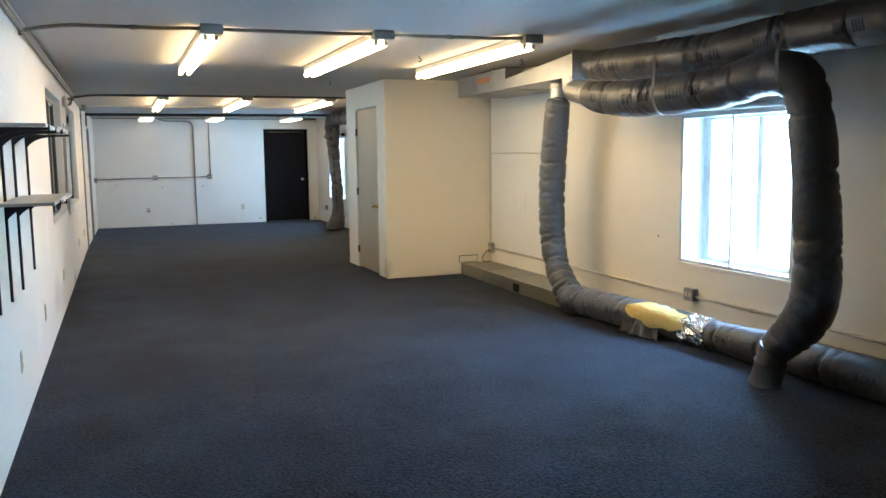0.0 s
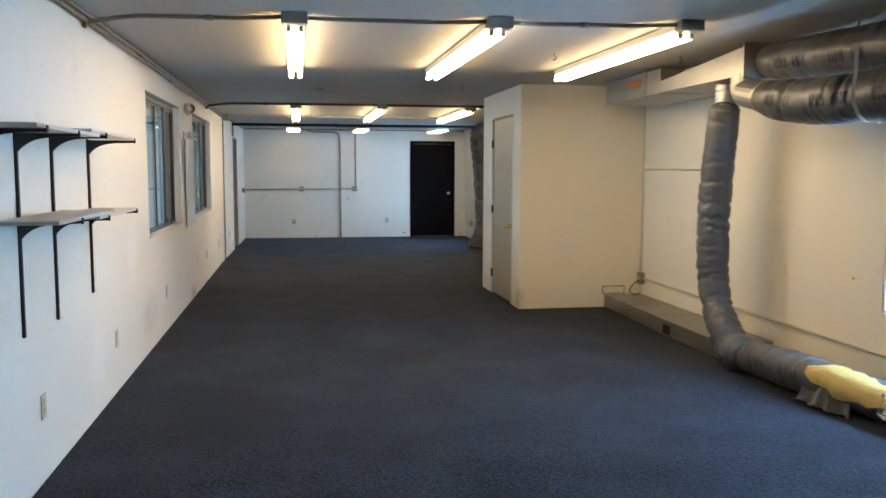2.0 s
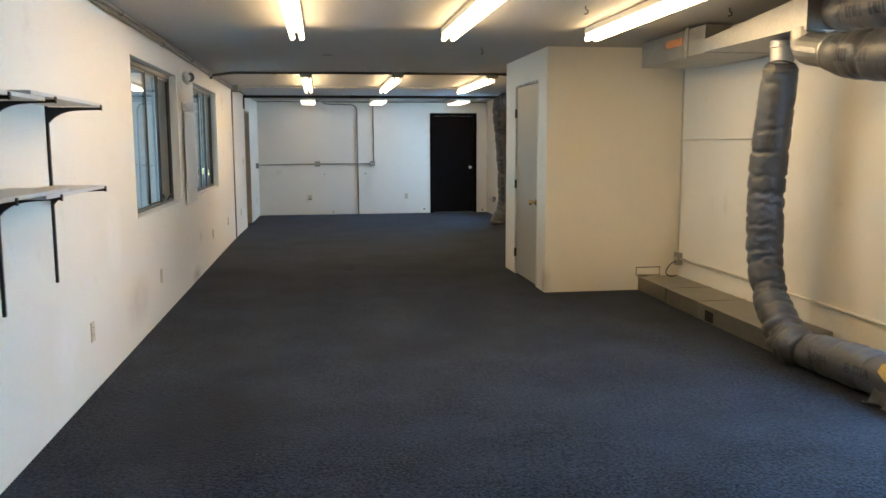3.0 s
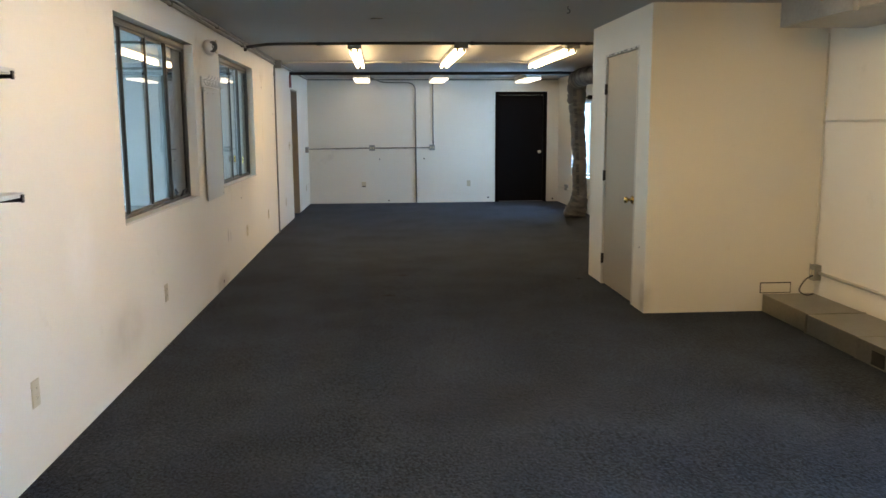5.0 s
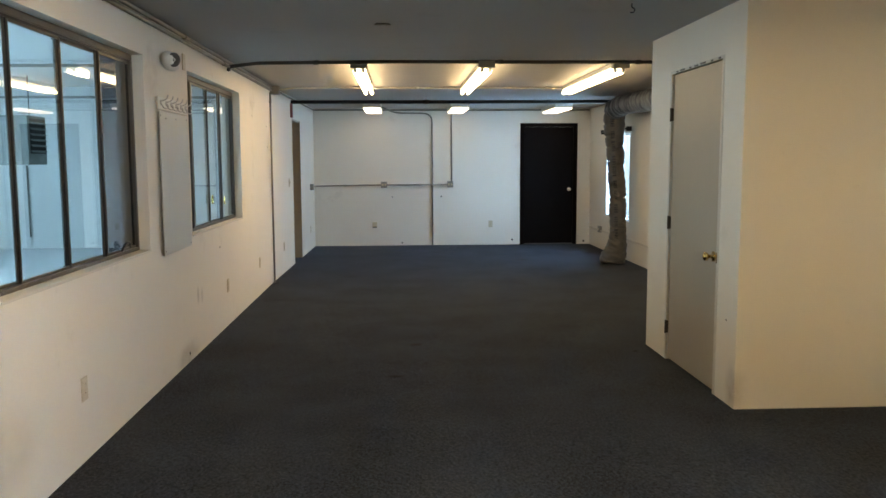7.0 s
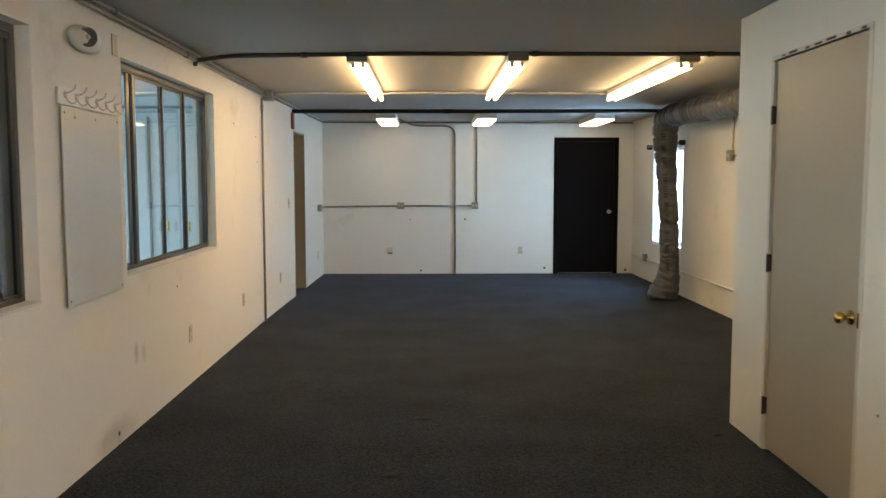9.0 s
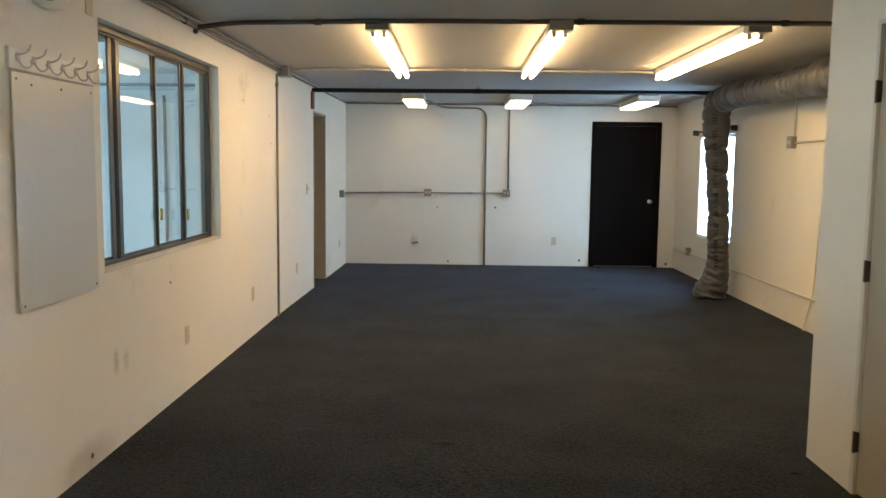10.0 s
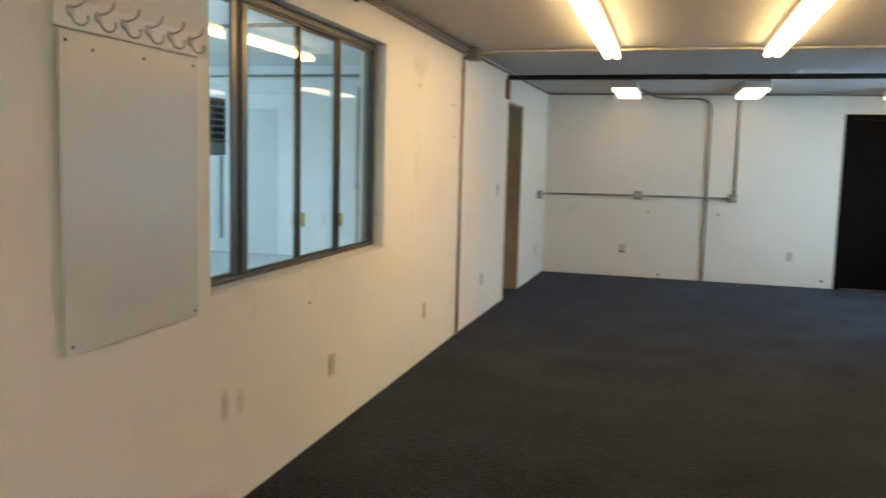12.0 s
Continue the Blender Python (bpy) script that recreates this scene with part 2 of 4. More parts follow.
def sweep(pts, radius, seg=10, bm=None, caps=True):
    """A tube along pts; radius is a number or radius(i, angle)."""
    bm = bm or bmesh.new()
    pts = [Vector(p) for p in pts]
    fr = frames_along(pts)
    rings = []
    for i, p in enumerate(pts):
        ring = []
        for k in range(seg):
            a = 2 * math.pi * k / seg
            r = radius(i, a) if callable(radius) else radius
            ring.append(bm.verts.new(p + (fr[i][1] * math.cos(a) + fr[i][2] * math.sin(a)) * r))
        rings.append(ring)
    for a, b in zip(rings, rings[1:]):
        for k in range(seg):
            bm.faces.new((a[k], a[(k + 1) % seg], b[(k + 1) % seg], b[k]))
    if caps:
        bm.faces.new(rings[0][::-1])
        bm.faces.new(rings[-1])
    return bm


def lathe(profile, at, axis, seg=20, bm=None):
    """Turned shape: profile of (distance along axis, radius)."""
    ax = Vector(axis).normalized()
    ref = Vector((0, 0, 1)) if abs(ax.z) < 0.8 else Vector((1, 0, 0))
    u = ax.cross(ref).normalized()
    w = ax.cross(u)
    bm = bm or bmesh.new()
    rings = []
    for d, r in profile:
        rings.append([bm.verts.new(Vector(at) + ax * d + (u * math.cos(2 * math.pi * k / seg) + w * math.sin(2 * math.pi * k / seg)) * max(r, 1e-4)) for k in range(seg)])
    for a, b in zip(rings, rings[1:]):
        for k in range(seg):
            bm.faces.new((a[k], a[(k + 1) % seg], b[(k + 1) % seg], b[k]))
    bm.faces.new(rings[0][::-1])
    bm.faces.new(rings[-1])
    return bm


# ---- the room ----
XL, XL2, XR, YB, YN, H = -0.497, -0.447, 4.349, 18.99, -2.0, 2.35
STEP_Y = 14.74


def xw(y):
    """Face of the far stretch of the west wall, which runs slightly askew."""
    return XL + max(0.0, y - STEP_Y) * 0.0165


XO = -0.66           # far face of the wall to the next room
XRO = XR + 0.30      # outer face of the window wall
CX, CY0, CY1 = 2.977, 9.45, 11.16   # closet


def wall_y(name, x0, x1, y0, y1, z1, holes, material, label):
    """A wall that runs along y with rectangular holes (y0, y1, z0, z1) through it."""
    bm = bmesh.new()
    ys = sorted({y0, y1, *[h[0] for h in holes], *[h[1] for h in holes]})
    for a, b in zip(ys, ys[1:]):
        cut = [h for h in holes if h[0] < (a + b) / 2 < h[1]]
        if not cut:
            box((x0, a, 0), (x1, b, z1), bm=bm)
        for h in cut:
            if h[2] > 0.01:
                box((x0, a, 0), (x1, b, h[2]), bm=bm)
            if h[3] < z1 - 0.01:
                box((x0, a, h[3]), (x1, b, z1), bm=bm)
    bmesh.ops.remove_doubles(bm, verts=bm.verts, dist=0.0005)
    inner = [f for f in bm.faces if len(f.verts) == 4 and any(g is not f and set(g.verts) == set(f.verts) for g in f.verts[0].link_faces)]
    bmesh.ops.delete(bm, geom=inner, context="FACES_ONLY")
    return tagged(ob_from(name, bm, material), label, "wall", kind="structure")


W1, W2 = (8.10, 10.0, 0.90, 2.09), (11.02, 12.95, 0.90, 2.11)
LD = (16.55, 17.33, 0.0, 2.05)
wall_y("wall_west", XO, XL, YN, STEP_Y, H, [W1, W2], WALL, "cream painted wall with two sliding windows and scuff marks")
far = wall_y("wall_west_far", XO, XL2, STEP_Y, YB, H, [LD], WALL, "cream painted wall with a recessed doorway")
for v in far.data.vertices:
    if v.co.x > XL2 - 0.01:
        v.co.x = xw(v.co.y)
RW1, RW2 = (4.56, 5.77, 0.565, 1.755), (16.54, 17.88, 0.57, 1.87)
wall_y("wall_east", XR, XRO, YN, YB, H, [RW1, RW2], WALL, "cream painted outer wall with two deep windows")
bm = box((XO, YB, 0), (3.16, YB + 0.15, H))
box((4.08, YB, 0), (XRO, YB + 0.15, H), bm=bm)
box((3.16, YB, 2.065), (4.08, YB + 0.15, H), bm=bm)
tagged(ob_from("wall_north", bm, WALL), "cream painted end wall with surface conduit", "wall", kind="structure")
tagged(ob_from("wall_south", box((XO, YN - 0.15, 0), (XRO, YN, H)), WALL), "plain cream painted end wall", "wall", kind="structure")
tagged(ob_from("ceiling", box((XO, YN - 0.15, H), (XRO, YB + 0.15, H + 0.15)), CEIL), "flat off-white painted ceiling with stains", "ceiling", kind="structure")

# carpet, with slight waves
bm = bmesh.new()
bmesh.ops.create_grid(bm, x_segments=60, y_segments=200, size=0.5)
for v in bm.verts:
    v.co = Vector(((XO + XRO) / 2 + v.co.x * (XRO - XO + 0.1), (YN + YB) / 2 + v.co.y * (YB - YN + 0.3), 0))
    v.co.z = 0.004 * (noise.noise(Vector((v.co.x * 1.3, v.co.y * 1.1, 3))) - 0.2) - 0.002
tagged(ob_from("floor", bm, CARPET, smooth=True), "worn dark blue-grey carpet with stains and wrinkles", "carpet", kind="structure")

# closet
for nm, lo, hi in (("wall_closet_south", (CX, CY0, 0), (XR, CY0 + 0.11, H)), ("wall_closet_north", (CX, CY1 - 0.11, 0), (XR, CY1, H)),
                   ("wall_closet_west", (CX, CY0 + 0.11, 0), (CX + 0.11, 9.765, H)), ("wall_closet_west", (CX, 10.698, 0), (CX + 0.11, CY1 - 0.11, H)),
                   ("wall_closet_head", (CX, 9.765, 2.05), (CX + 0.11, 10.698, H))):
    tagged(ob_from(nm, box(lo, hi), WALL), "cream painted closet wall reaching the ceiling", "wall", kind="structure")

cd = thing("door_1", (CX + 0.03, 10.2, 0), "closed taupe flush closet door with chipped head", "door", kind="structure")
part("leaf", box((CX + 0.012, 9.783, 0.012), (CX + 0.05, 10.680, 2.046), 0.002), DOORTAUPE, cd)
for nm, lo, hi in (("jamb", (CX - 0.004, 9.748, 0), (CX + 0.10, 9.779, 2.05)), ("jamb", (CX - 0.004, 10.684, 0), (CX + 0.10, 10.713, 2.05)), ("head", (CX - 0.004, 9.748, 2.05), (CX + 0.10, 10.713, 2.072))):
    part(nm, box(lo, hi, 0.002), REVEAL, cd)
bm = bmesh.new()
rng = random.Random(4)
for i in range(7):
    y = 9.80 + i * 0.125
    box((CX - 0.0065, y, 2.052 + rng.uniform(0, 0.004)), (CX - 0.003, y + rng.uniform(0.03, 0.10), 2.066 + rng.uniform(-0.004, 0.003)), 0.001, bm)
part("chipped_paint", bm, HINGE, cd, "bare patches of chipped paint")
for z in (0.241, 1.003, 1.771):
    bm = box((CX - 0.004, 10.673, z - 0.045), (CX + 0.012, 10.685, z + 0.045), 0.001)
    sweep([(CX - 0.006, 10.682, z - 0.048), (CX - 0.006, 10.682, z + 0.048)], 0.007, 10, bm)
    part("hinge", bm, HINGE, cd, "aged dark hinge")
kb = part("knob", lathe([(0, 0.032), (0.006, 0.032), (0.008, 0.012), (0.035, 0.011), (0.040, 0.022), (0.052, 0.027), (0.064, 0.024), (0.069, 0.010)], (CX + 0.012, 9.855, 0.852), (-1, 0, 0)), BRASS, cd, "polished brass knob", True)
part("strike", box((CX - 0.005, 9.765, 0.82), (CX + 0.01, 9.7805, 0.885), 0.001), BRASS, cd)

# blank panel above the floor duct on the closet's front
bp = thing("access_panel", (4.0, CY0, 0.2), "small cream blanking panel with dark gaps on the closet wall", "panel")
part("gap", box((3.905, CY0 - 0.003, 0.142), (4.155, CY0 - 0.0005, 0.228)), DARK, bp)
part("panel", box((3.912, CY0 - 0.006, 0.148), (4.148, CY0 - 0.002, 0.220), 0.001), WALL, bp)

# black door in the end wall
bd = thing("door_2", (3.62, YB, 0), "closed black-brown flush door with matching trim", "door", kind="structure")
part("leaf", box((3.20, YB + 0.012, 0.015), (4.045, YB + 0.055, 2.032), 0.002), BLACKDOOR, bd)
for lo, hi in (((3.122, YB - 0.014, 0), (3.195, YB + 0.10, 2.098)), ((4.05, YB - 0.014, 0), (4.120, YB + 0.10, 2.098)), ((3.195, YB - 0.014, 2.036), (4.05, YB + 0.10, 2.098))):
    part("trim", box(lo, hi, 0.003), BLACKDOOR, bd)
part("threshold", box((3.195, YB - 0.01, 0.0), (4.05, YB + 0.10, 0.013), 0.002), ALU, bd, "worn metal threshold")
part("knob", lathe([(0, 0.032), (0.006, 0.030), (0.008, 0.011), (0.035, 0.011), (0.042, 0.024), (0.058, 0.026), (0.066, 0.010)], (3.982, YB + 0.012, 0.958), (0, -1, 0)), STEEL, bd, "bright steel knob", True)

# recessed doorway in the west wall
ld = thing("door_3", (XL2 - 0.12, 16.94, 0), "closed dark door set deep in a taupe-lined doorway", "door", kind="structure")
part("leaf", box((XO + 0.012, LD[0] + 0.03, 0.012), (XO + 0.05, LD[1] - 0.03, LD[3] - 0.03), 0.002), BLACKDOOR, ld)
for lo, hi in (((XO + 0.01, LD[0], 0), (xw(LD[0]) + 0.004, LD[0] + 0.022, LD[3])), ((XO + 0.01, LD[1] - 0.022, 0), (xw(LD[1]) + 0.004, LD[1], LD[3])), ((XO + 0.01, LD[0] + 0.022, LD[3] - 0.022), (xw(LD[0]) + 0.004, LD[1] - 0.022, LD[3]))):
    part("jamb", box(lo, hi, 0.002), DOORTAUPE, ld)


# ---- windows to the next room ----
def west_window(name, w, posts, label, last=None):
    y0, y1, z0, z1 = w
    t = thing(name, (XL - 0.1, (y0 + y1) / 2, z0), label, "window", kind="structure")
    xf, xb = XL - 0.066, XL - 0.13
    fr = part("window_frame", box((xb, y0, z0), (xf, y1, z0 + 0.03), 0.003), ALU, t)
    for lo, hi in (((xb, y0, z1 - 0.035), (xf, y1, z1)), ((xb, y0, z0 + 0.03), (xf, y0 + 0.03, z1 - 0.035)), ((xb, y1 - 0.03, z0 + 0.03), (xf, y1, z1 - 0.035))):
        part("window_frame", box(lo, hi, 0.003), ALU, t)
    part("track", box((xf - 0.018, y0 + 0.03, z1 - 0.047), (xf - 0.006, y1 - 0.03, z1 - 0.035), 0.001), BLACKMETAL, t)
    part("window_sill", box((XL - 0.069, y0 + 0.002, z0 - 0.002), (XL + 0.006, y1 - 0.002, z0 + 0.012), 0.003), REVEAL, t)
    edges = [y0 + 0.03] + [p for p, _ in posts] + [y1 - 0.03]
    for i, (a, b) in enumerate(zip(edges, edges[1:])):
        xo = xf - (0.020 if i % 2 else 0.040)
        pn = part("pane", box((xo - 0.003, a, z0 + 0.03), (xo + 0.003, b, z1 - 0.035)), last if last and i == len(posts) else GLASS, t)
        pn.visible_shadow = False
        for lo, hi in (((xo - 0.008, a, z0 + 0.03), (xo + 0.008, b, z0 + 0.044)), ((xo - 0.008, a, z1 - 0.06), (xo + 0.008, b, z1 - 0.036))):
            part("sash_rail", box(lo, hi, 0.002), ALU, t)
    for p, wd in posts:
        bm = box((xf - 0.034, p - wd / 2, z0 + 0.03), (xf - 0.021, p - wd * 0.08, z1 - 0.036), 0.003)
        box((xf - 0.023, p + wd * 0.08, z0 + 0.03), (xf - 0.010, p + wd / 2, z1 - 0.036), 0.003, bm)
        stile = part("sash_stile", bm, ALU, t)
        # recessed black strip that draws the dark line between both stile halves
        part("centre_line", box((xf - 0.031, p - wd * 0.08, z0 + 0.03), (xf - 0.017, p + wd * 0.08, z1 - 0.036)), BLACKMETAL, stile, "black line down the middle of the stile")
    return t


wa = west_window("window_1", W1, [(8.455, 0.020), (8.97, 0.034), (9.48, 0.034)], "aluminium sliding window with one grey-tinted pane", GREYGLASS)
wb = west_window("window_2", W2, [(11.385, 0.115), (11.94, 0.036), (12.42, 0.055)], "aluminium sliding window with small catches")
part("latch", sweep(fillet([(XL - 0.07, 9.68, 0.935), (XL - 0.05, 9.70, 0.98), (XL - 0.045, 9.75, 0.985), (XL - 0.05, 9.78, 0.95)], 0.02), 0.007, 8), BLACKMETAL, wa, "dark hooked catch", True)
for y, z in ((11.945, 1.13), (12.42, 1.10)):
    part("latch", box((XL - 0.063, y - 0.012, z - 0.035), (XL - 0.050, y + 0.012, z + 0.035), 0.003), BRASS, wb, "small worn catch")

# ---- next room ----
NX, NYS = -7.2, 2.0
bm = box((NX, YB, 0), (XO, YB + 0.15, 2.7))
tagged(ob_from("wall_next_north", bm, NEXTWALL), "white painted wall of the next room", "wall", kind="structure")
tagged(ob_from("wall_next_south", box((NX, NYS - 0.15, 0), (XO, NYS, 2.7)), NEXTWALL), "white painted wall of the next room", "wall", kind="structure")
wall_y("wall_next_west", NX - 0.15, NX, NYS - 0.15, YB + 0.15, 2.7, [(6.0, 16.0, 0.7, 2.3)], NEXTWALL, "white painted wall with a wide daylit window")
tagged(ob_from("floor_next", box((NX, NYS, -0.1), (XO, YB, -0.004)), NEXTFLOOR), "pale sealed floor of the next room", "floor", kind="structure")
tagged(ob_from("ceiling_next", box((NX - 0.15, NYS - 0.15, 2.7), (XO, YB + 0.15, 2.85)), NEXTWALL), "white ceiling of the next room", "ceiling", kind="structure")
tagged(ob_from("wall_next_top", box((XO, NYS - 0.15, H + 0.15), (XO + 0.1, YB + 0.15, 2.85)), NEXTWALL), "white upper wall of the next room", "wall", kind="structure")
tagged(ob_from("backdrop_next", box((NX - 0.9, 4.0, -0.5), (NX - 0.85, 18.0, 3.6)), NEXTDAY), "bright blue-white daylight outside", "backdrop", kind="structure")

ht = thing("unit_heater", (-4.5, 17.2, 1.5), "grey-green hanging unit heater with dark louvres", "heater")
part("body", box((-4.98, 16.85, 1.42), (-4.22, 17.45, 2.12), 0.012), HEATER, ht)
part("opening", box((-4.221, 16.90, 1.58), (-4.214, 17.40, 2.08)), DARK, ht)
for i in range(6):
    bm = box((-0.028, 16.90, -0.004), (0.028, 17.40, 0.004), 0.001)
    bmesh.ops.transform(bm, matrix=pose(-4.20, 0, 1.615 + i * 0.08, 0, 32, 0), verts=bm.verts)
    part("louvre", bm, HEATER, ht)
part("control_panel", box((-4.222, 17.18, 1.47), (-4.212, 17.30, 1.54), 0.002), GREYBOX, ht)
for x in (-4.85, -4.32):
    part("hanger_rod", sweep([(x, 17.15, 2.12), (x, 17.15, 2.70)], 0.008, 8), BLACKMETAL, ht)


def conduit(name, pts, r, label, clamps=(), material=None, rad=0.09, cat="conduit"):
    pts = [Vector(p) for p in pts]
    material = material or CONDUIT
    t = thing(name, pts[0], label, cat)
    part("pipe", sweep(fillet(pts, rad), r, 10), material, t, "", True)
    for c in clamps:
        c = Vector(c)
        # band along the nearest run
        best = min(zip(pts, pts[1:]), key=lambda s: ((s[0] + s[1]) / 2 - c).length)
        d = (best[1] - best[0]).normalized()
        part("coupling", sweep([c - d * 0.022, c + d * 0.022], r * 1.35, 10), material, t, "", True)
    return t


NG = [((-6.9, 15.2, 2.62), (XO - 0.02, 15.2, 2.62)), ((-6.9, 17.9, 2.45), (XO - 0.02, 17.9, 2.45))]
for a, b in NG:
    conduit("conduit", [a, b], 0.02, "grey conduit under the next room's ceiling", material=GREYBOX)
conduit("conduit", [(-3.05, YB - 0.03, 0.0), (-3.05, YB - 0.03, 2.4)], 0.022, "grey upright conduit on a white wall", material=GREYBOX)
conduit("conduit", [(-5.2, YB - 0.03, 0.2), (-5.2, YB - 0.03, 1.4)], 0.015, "grey upright conduit on a white wall", material=GREYBOX)

# ---- east windows ----
def east_window(name, w, bars, label):
    y0, y1, z0, z1 = w
    t = thing(name, (XR + 0.15, (y0 + y1) / 2, z0), label, "window", kind="structure")
    def rim(x0, x1, wd, mat_):
        for lo, hi in (((x0, y0, z0), (x1, y1, z0 + wd)), ((x0, y0, z1 - wd), (x1, y1, z1)), ((x0, y0, z0 + wd), (x1, y0 + wd, z1 - wd)), ((x0, y1 - wd, z0 + wd), (x1, y1, z1 - wd))):
            part("window_frame", box(lo, hi, 0.003), mat_, t)
    rim(XR + 0.005, XR + 0.035, 0.022, WINWHITE)
    rim(XR + 0.23, XR + 0.275, 0.035, WINWHITE)
    for y in bars[0]:
        part("mullion", box((XR + 0.008, y - 0.013, z0 + 0.022), (XR + 0.032, y + 0.013, z1 - 0.022), 0.002), WINWHITE, t)
    for y in bars[1]:
        part("mullion", box((XR + 0.235, y - 0.03, z0 + 0.035), (XR + 0.27, y + 0.03, z1 - 0.035), 0.003), WINWHITE, t)
    ys = [y0 + 0.035, *bars[1], y1 - 0.035]
    for a, b in zip(ys, ys[1:]):
        pn = part("pane", box((XR + 0.250, a, z0 + 0.035), (XR + 0.255, b, z1 - 0.035)), GLASS, t)
        pn.visible_shadow = False
    part("window_sill", box((XR - 0.014, y0 - 0.03, z0 - 0.028), (XR + 0.004, y1 + 0.03, z0 - 0.002), 0.004), WALL, t)
    return t


ea = east_window("window_3", RW1, [(5.18,), (5.715, 5.135)], "deep white window glowing with daylight")
eb = east_window("window_4", RW2, [(), (17.2,)], "narrow deep window glowing with daylight")
tagged(ob_from("backdrop_far", box((XRO + 1.6, 12.5, -0.6), (XRO + 1.65, 23.0, 5.5)), DAYFAR), "pale daylight outside, set weaker than at the near window", "backdrop", kind="structure")
tagged(ob_from("backdrop", box((XRO + 1.6, 0.0, -0.6), (XRO + 1.65, 12.0, 5.5)), DAY), "overexposed white daylight outside the window", "backdrop", kind="structure")
tagged(ob_from("ground", box((XRO, -60, -0.3), (90, 80, -0.15)), BOUNCE_GROUND), "unseen pale ground outside, added to bounce light indoors", "ground", kind="structure")

rs = thing("roller_shade", (XR - 0.03, 5.16, 1.80), "rolled-up off-white window shade above the glass", "window shade")
part("roll", sweep([(XR - 0.035, 4.50, 1.795), (XR - 0.035, 5.80, 1.805)], 0.026, 14), WINWHITE, rs, "", True)
for y in (4.49, 5.81):
    part("bracket", box((XR - 0.07, y - 0.006, 1.765), (XR, y + 0.006, 1.84), 0.002), STEEL, rs)
cr = thing("curtain_rod", (XR - 0.06, 17.2, 1.9), "dark curtain rod with brackets above the narrow window", "curtain rod")
part("rod", sweep([(XR - 0.06, 16.45, 1.905), (XR - 0.06, 17.98, 1.905)], 0.012, 10), BLACKMETAL, cr, "", True)
for y in (16.48, 17.95):
    part("bracket", box((XR - 0.075, y - 0.012, 1.87), (XR, y + 0.012, 1.935), 0.003), BLACKMETAL, cr)

# ---- strip lights ----
def strip_light(at, length, group):
    x, y, z = at
    t = thing("strip_light", (x, y, H), "lit two-tube fluorescent strip with a white metal channel", "ceiling light", group)
    bm = box((x - 0.055, y + 0.02, z + 0.038), (x + 0.055, y + length - 0.02, H - 0.004), 0.006)
    part("channel", bm, WHITE, t)
    part("end_box", box((x - 0.075, y - 0.075, z + 0.02), (x + 0.075, y + 0.02, H - 0.004), 0.006), GREYBOX, t, "grey metal wiring box")
    for s in (-0.036, 0.036):
        tb = part("tube", sweep([(x + s, y + 0.03, z), (x + s, y + length - 0.03, z)], 0.019, 12), TUBEGLOW, t, "glowing warm white tube", True)
        for yy in (y + 0.022, y + length - 0.024):
            part("socket", box((x + s - 0.014, yy - 0.010, z - 0.014), (x + s + 0.014, yy + 0.010, z + 0.042), 0.003), WHITE, t)
    return t


for x, y, g in ((0.685, 6.03, 0), (1.86, 5.95, 0), (2.99, 5.83, 0), (0.68, 12.44, 1), (1.83, 12.38, 1), (3.06, 12.40, 1)):
    strip_light((x, y, 2.262), 2.42, "strip lights on the ceiling")


def wrap_light(x, y0, y1):
    t = thing("wrap_light", (x, (y0 + y1) / 2, H), "lit ceiling light with a white diffuser panel", "ceiling light", "panel lights by the end wall")
    part("housing", box((x - 0.14, y0, 2.268), (x + 0.14, y1, 2.345), 0.008), WHITE, t)
    part("diffuser", box((x - 0.128, y0 + 0.012, 2.243), (x + 0.128, y1 - 0.012, 2.267), 0.010), PANELGLOW, t, "glowing diffuser")


for x in (0.62, 1.98, 3.58):
    wrap_light(x, 17.50, 18.72)

# ---- conduits and boxes ----
def junction_box(at, axis, label="grey metal junction box with knockouts", w=0.10, d=0.055, h=0.10, holes=True):
    at = Vector(at)
    ax = Vector(axis)
    u = Vector((0, 0, 1)).cross(ax).normalized()
    t = thing("junction_box", at, label, "electrical box")
    def slab(d0, d1, ww, hh, name, mt, bev=0.004, off=(0, 0)):
        bm = bmesh.new()
        c = [at + ax * d0 + u * (-ww / 2 + off[0]), at + ax * d1 + u * (ww / 2 + off[0])]
        lo = Vector([min(c[0][i], c[1][i]) for i in range(3)])
        hi = Vector([max(c[0][i], c[1][i]) for i in range(3)])
        lo.z, hi.z = at.z - hh / 2 + off[1], at.z + hh / 2 + off[1]
        part(name, box(lo, hi, bev), mt, t)
    slab(0, d, w, h, "body", GREYBOX)
    slab(d + 0.0005, d + 0.004, w * 1.05, h * 1.05, "cover", GREYBOX, 0.0015)
    if holes:
        for sx in (-1, 1):
            slab(d + 0.003, d + 0.0055, w * 0.3, h * 0.34, "receptacle", IVORY, 0.001, (sx * w * 0.24, 0))
    return t


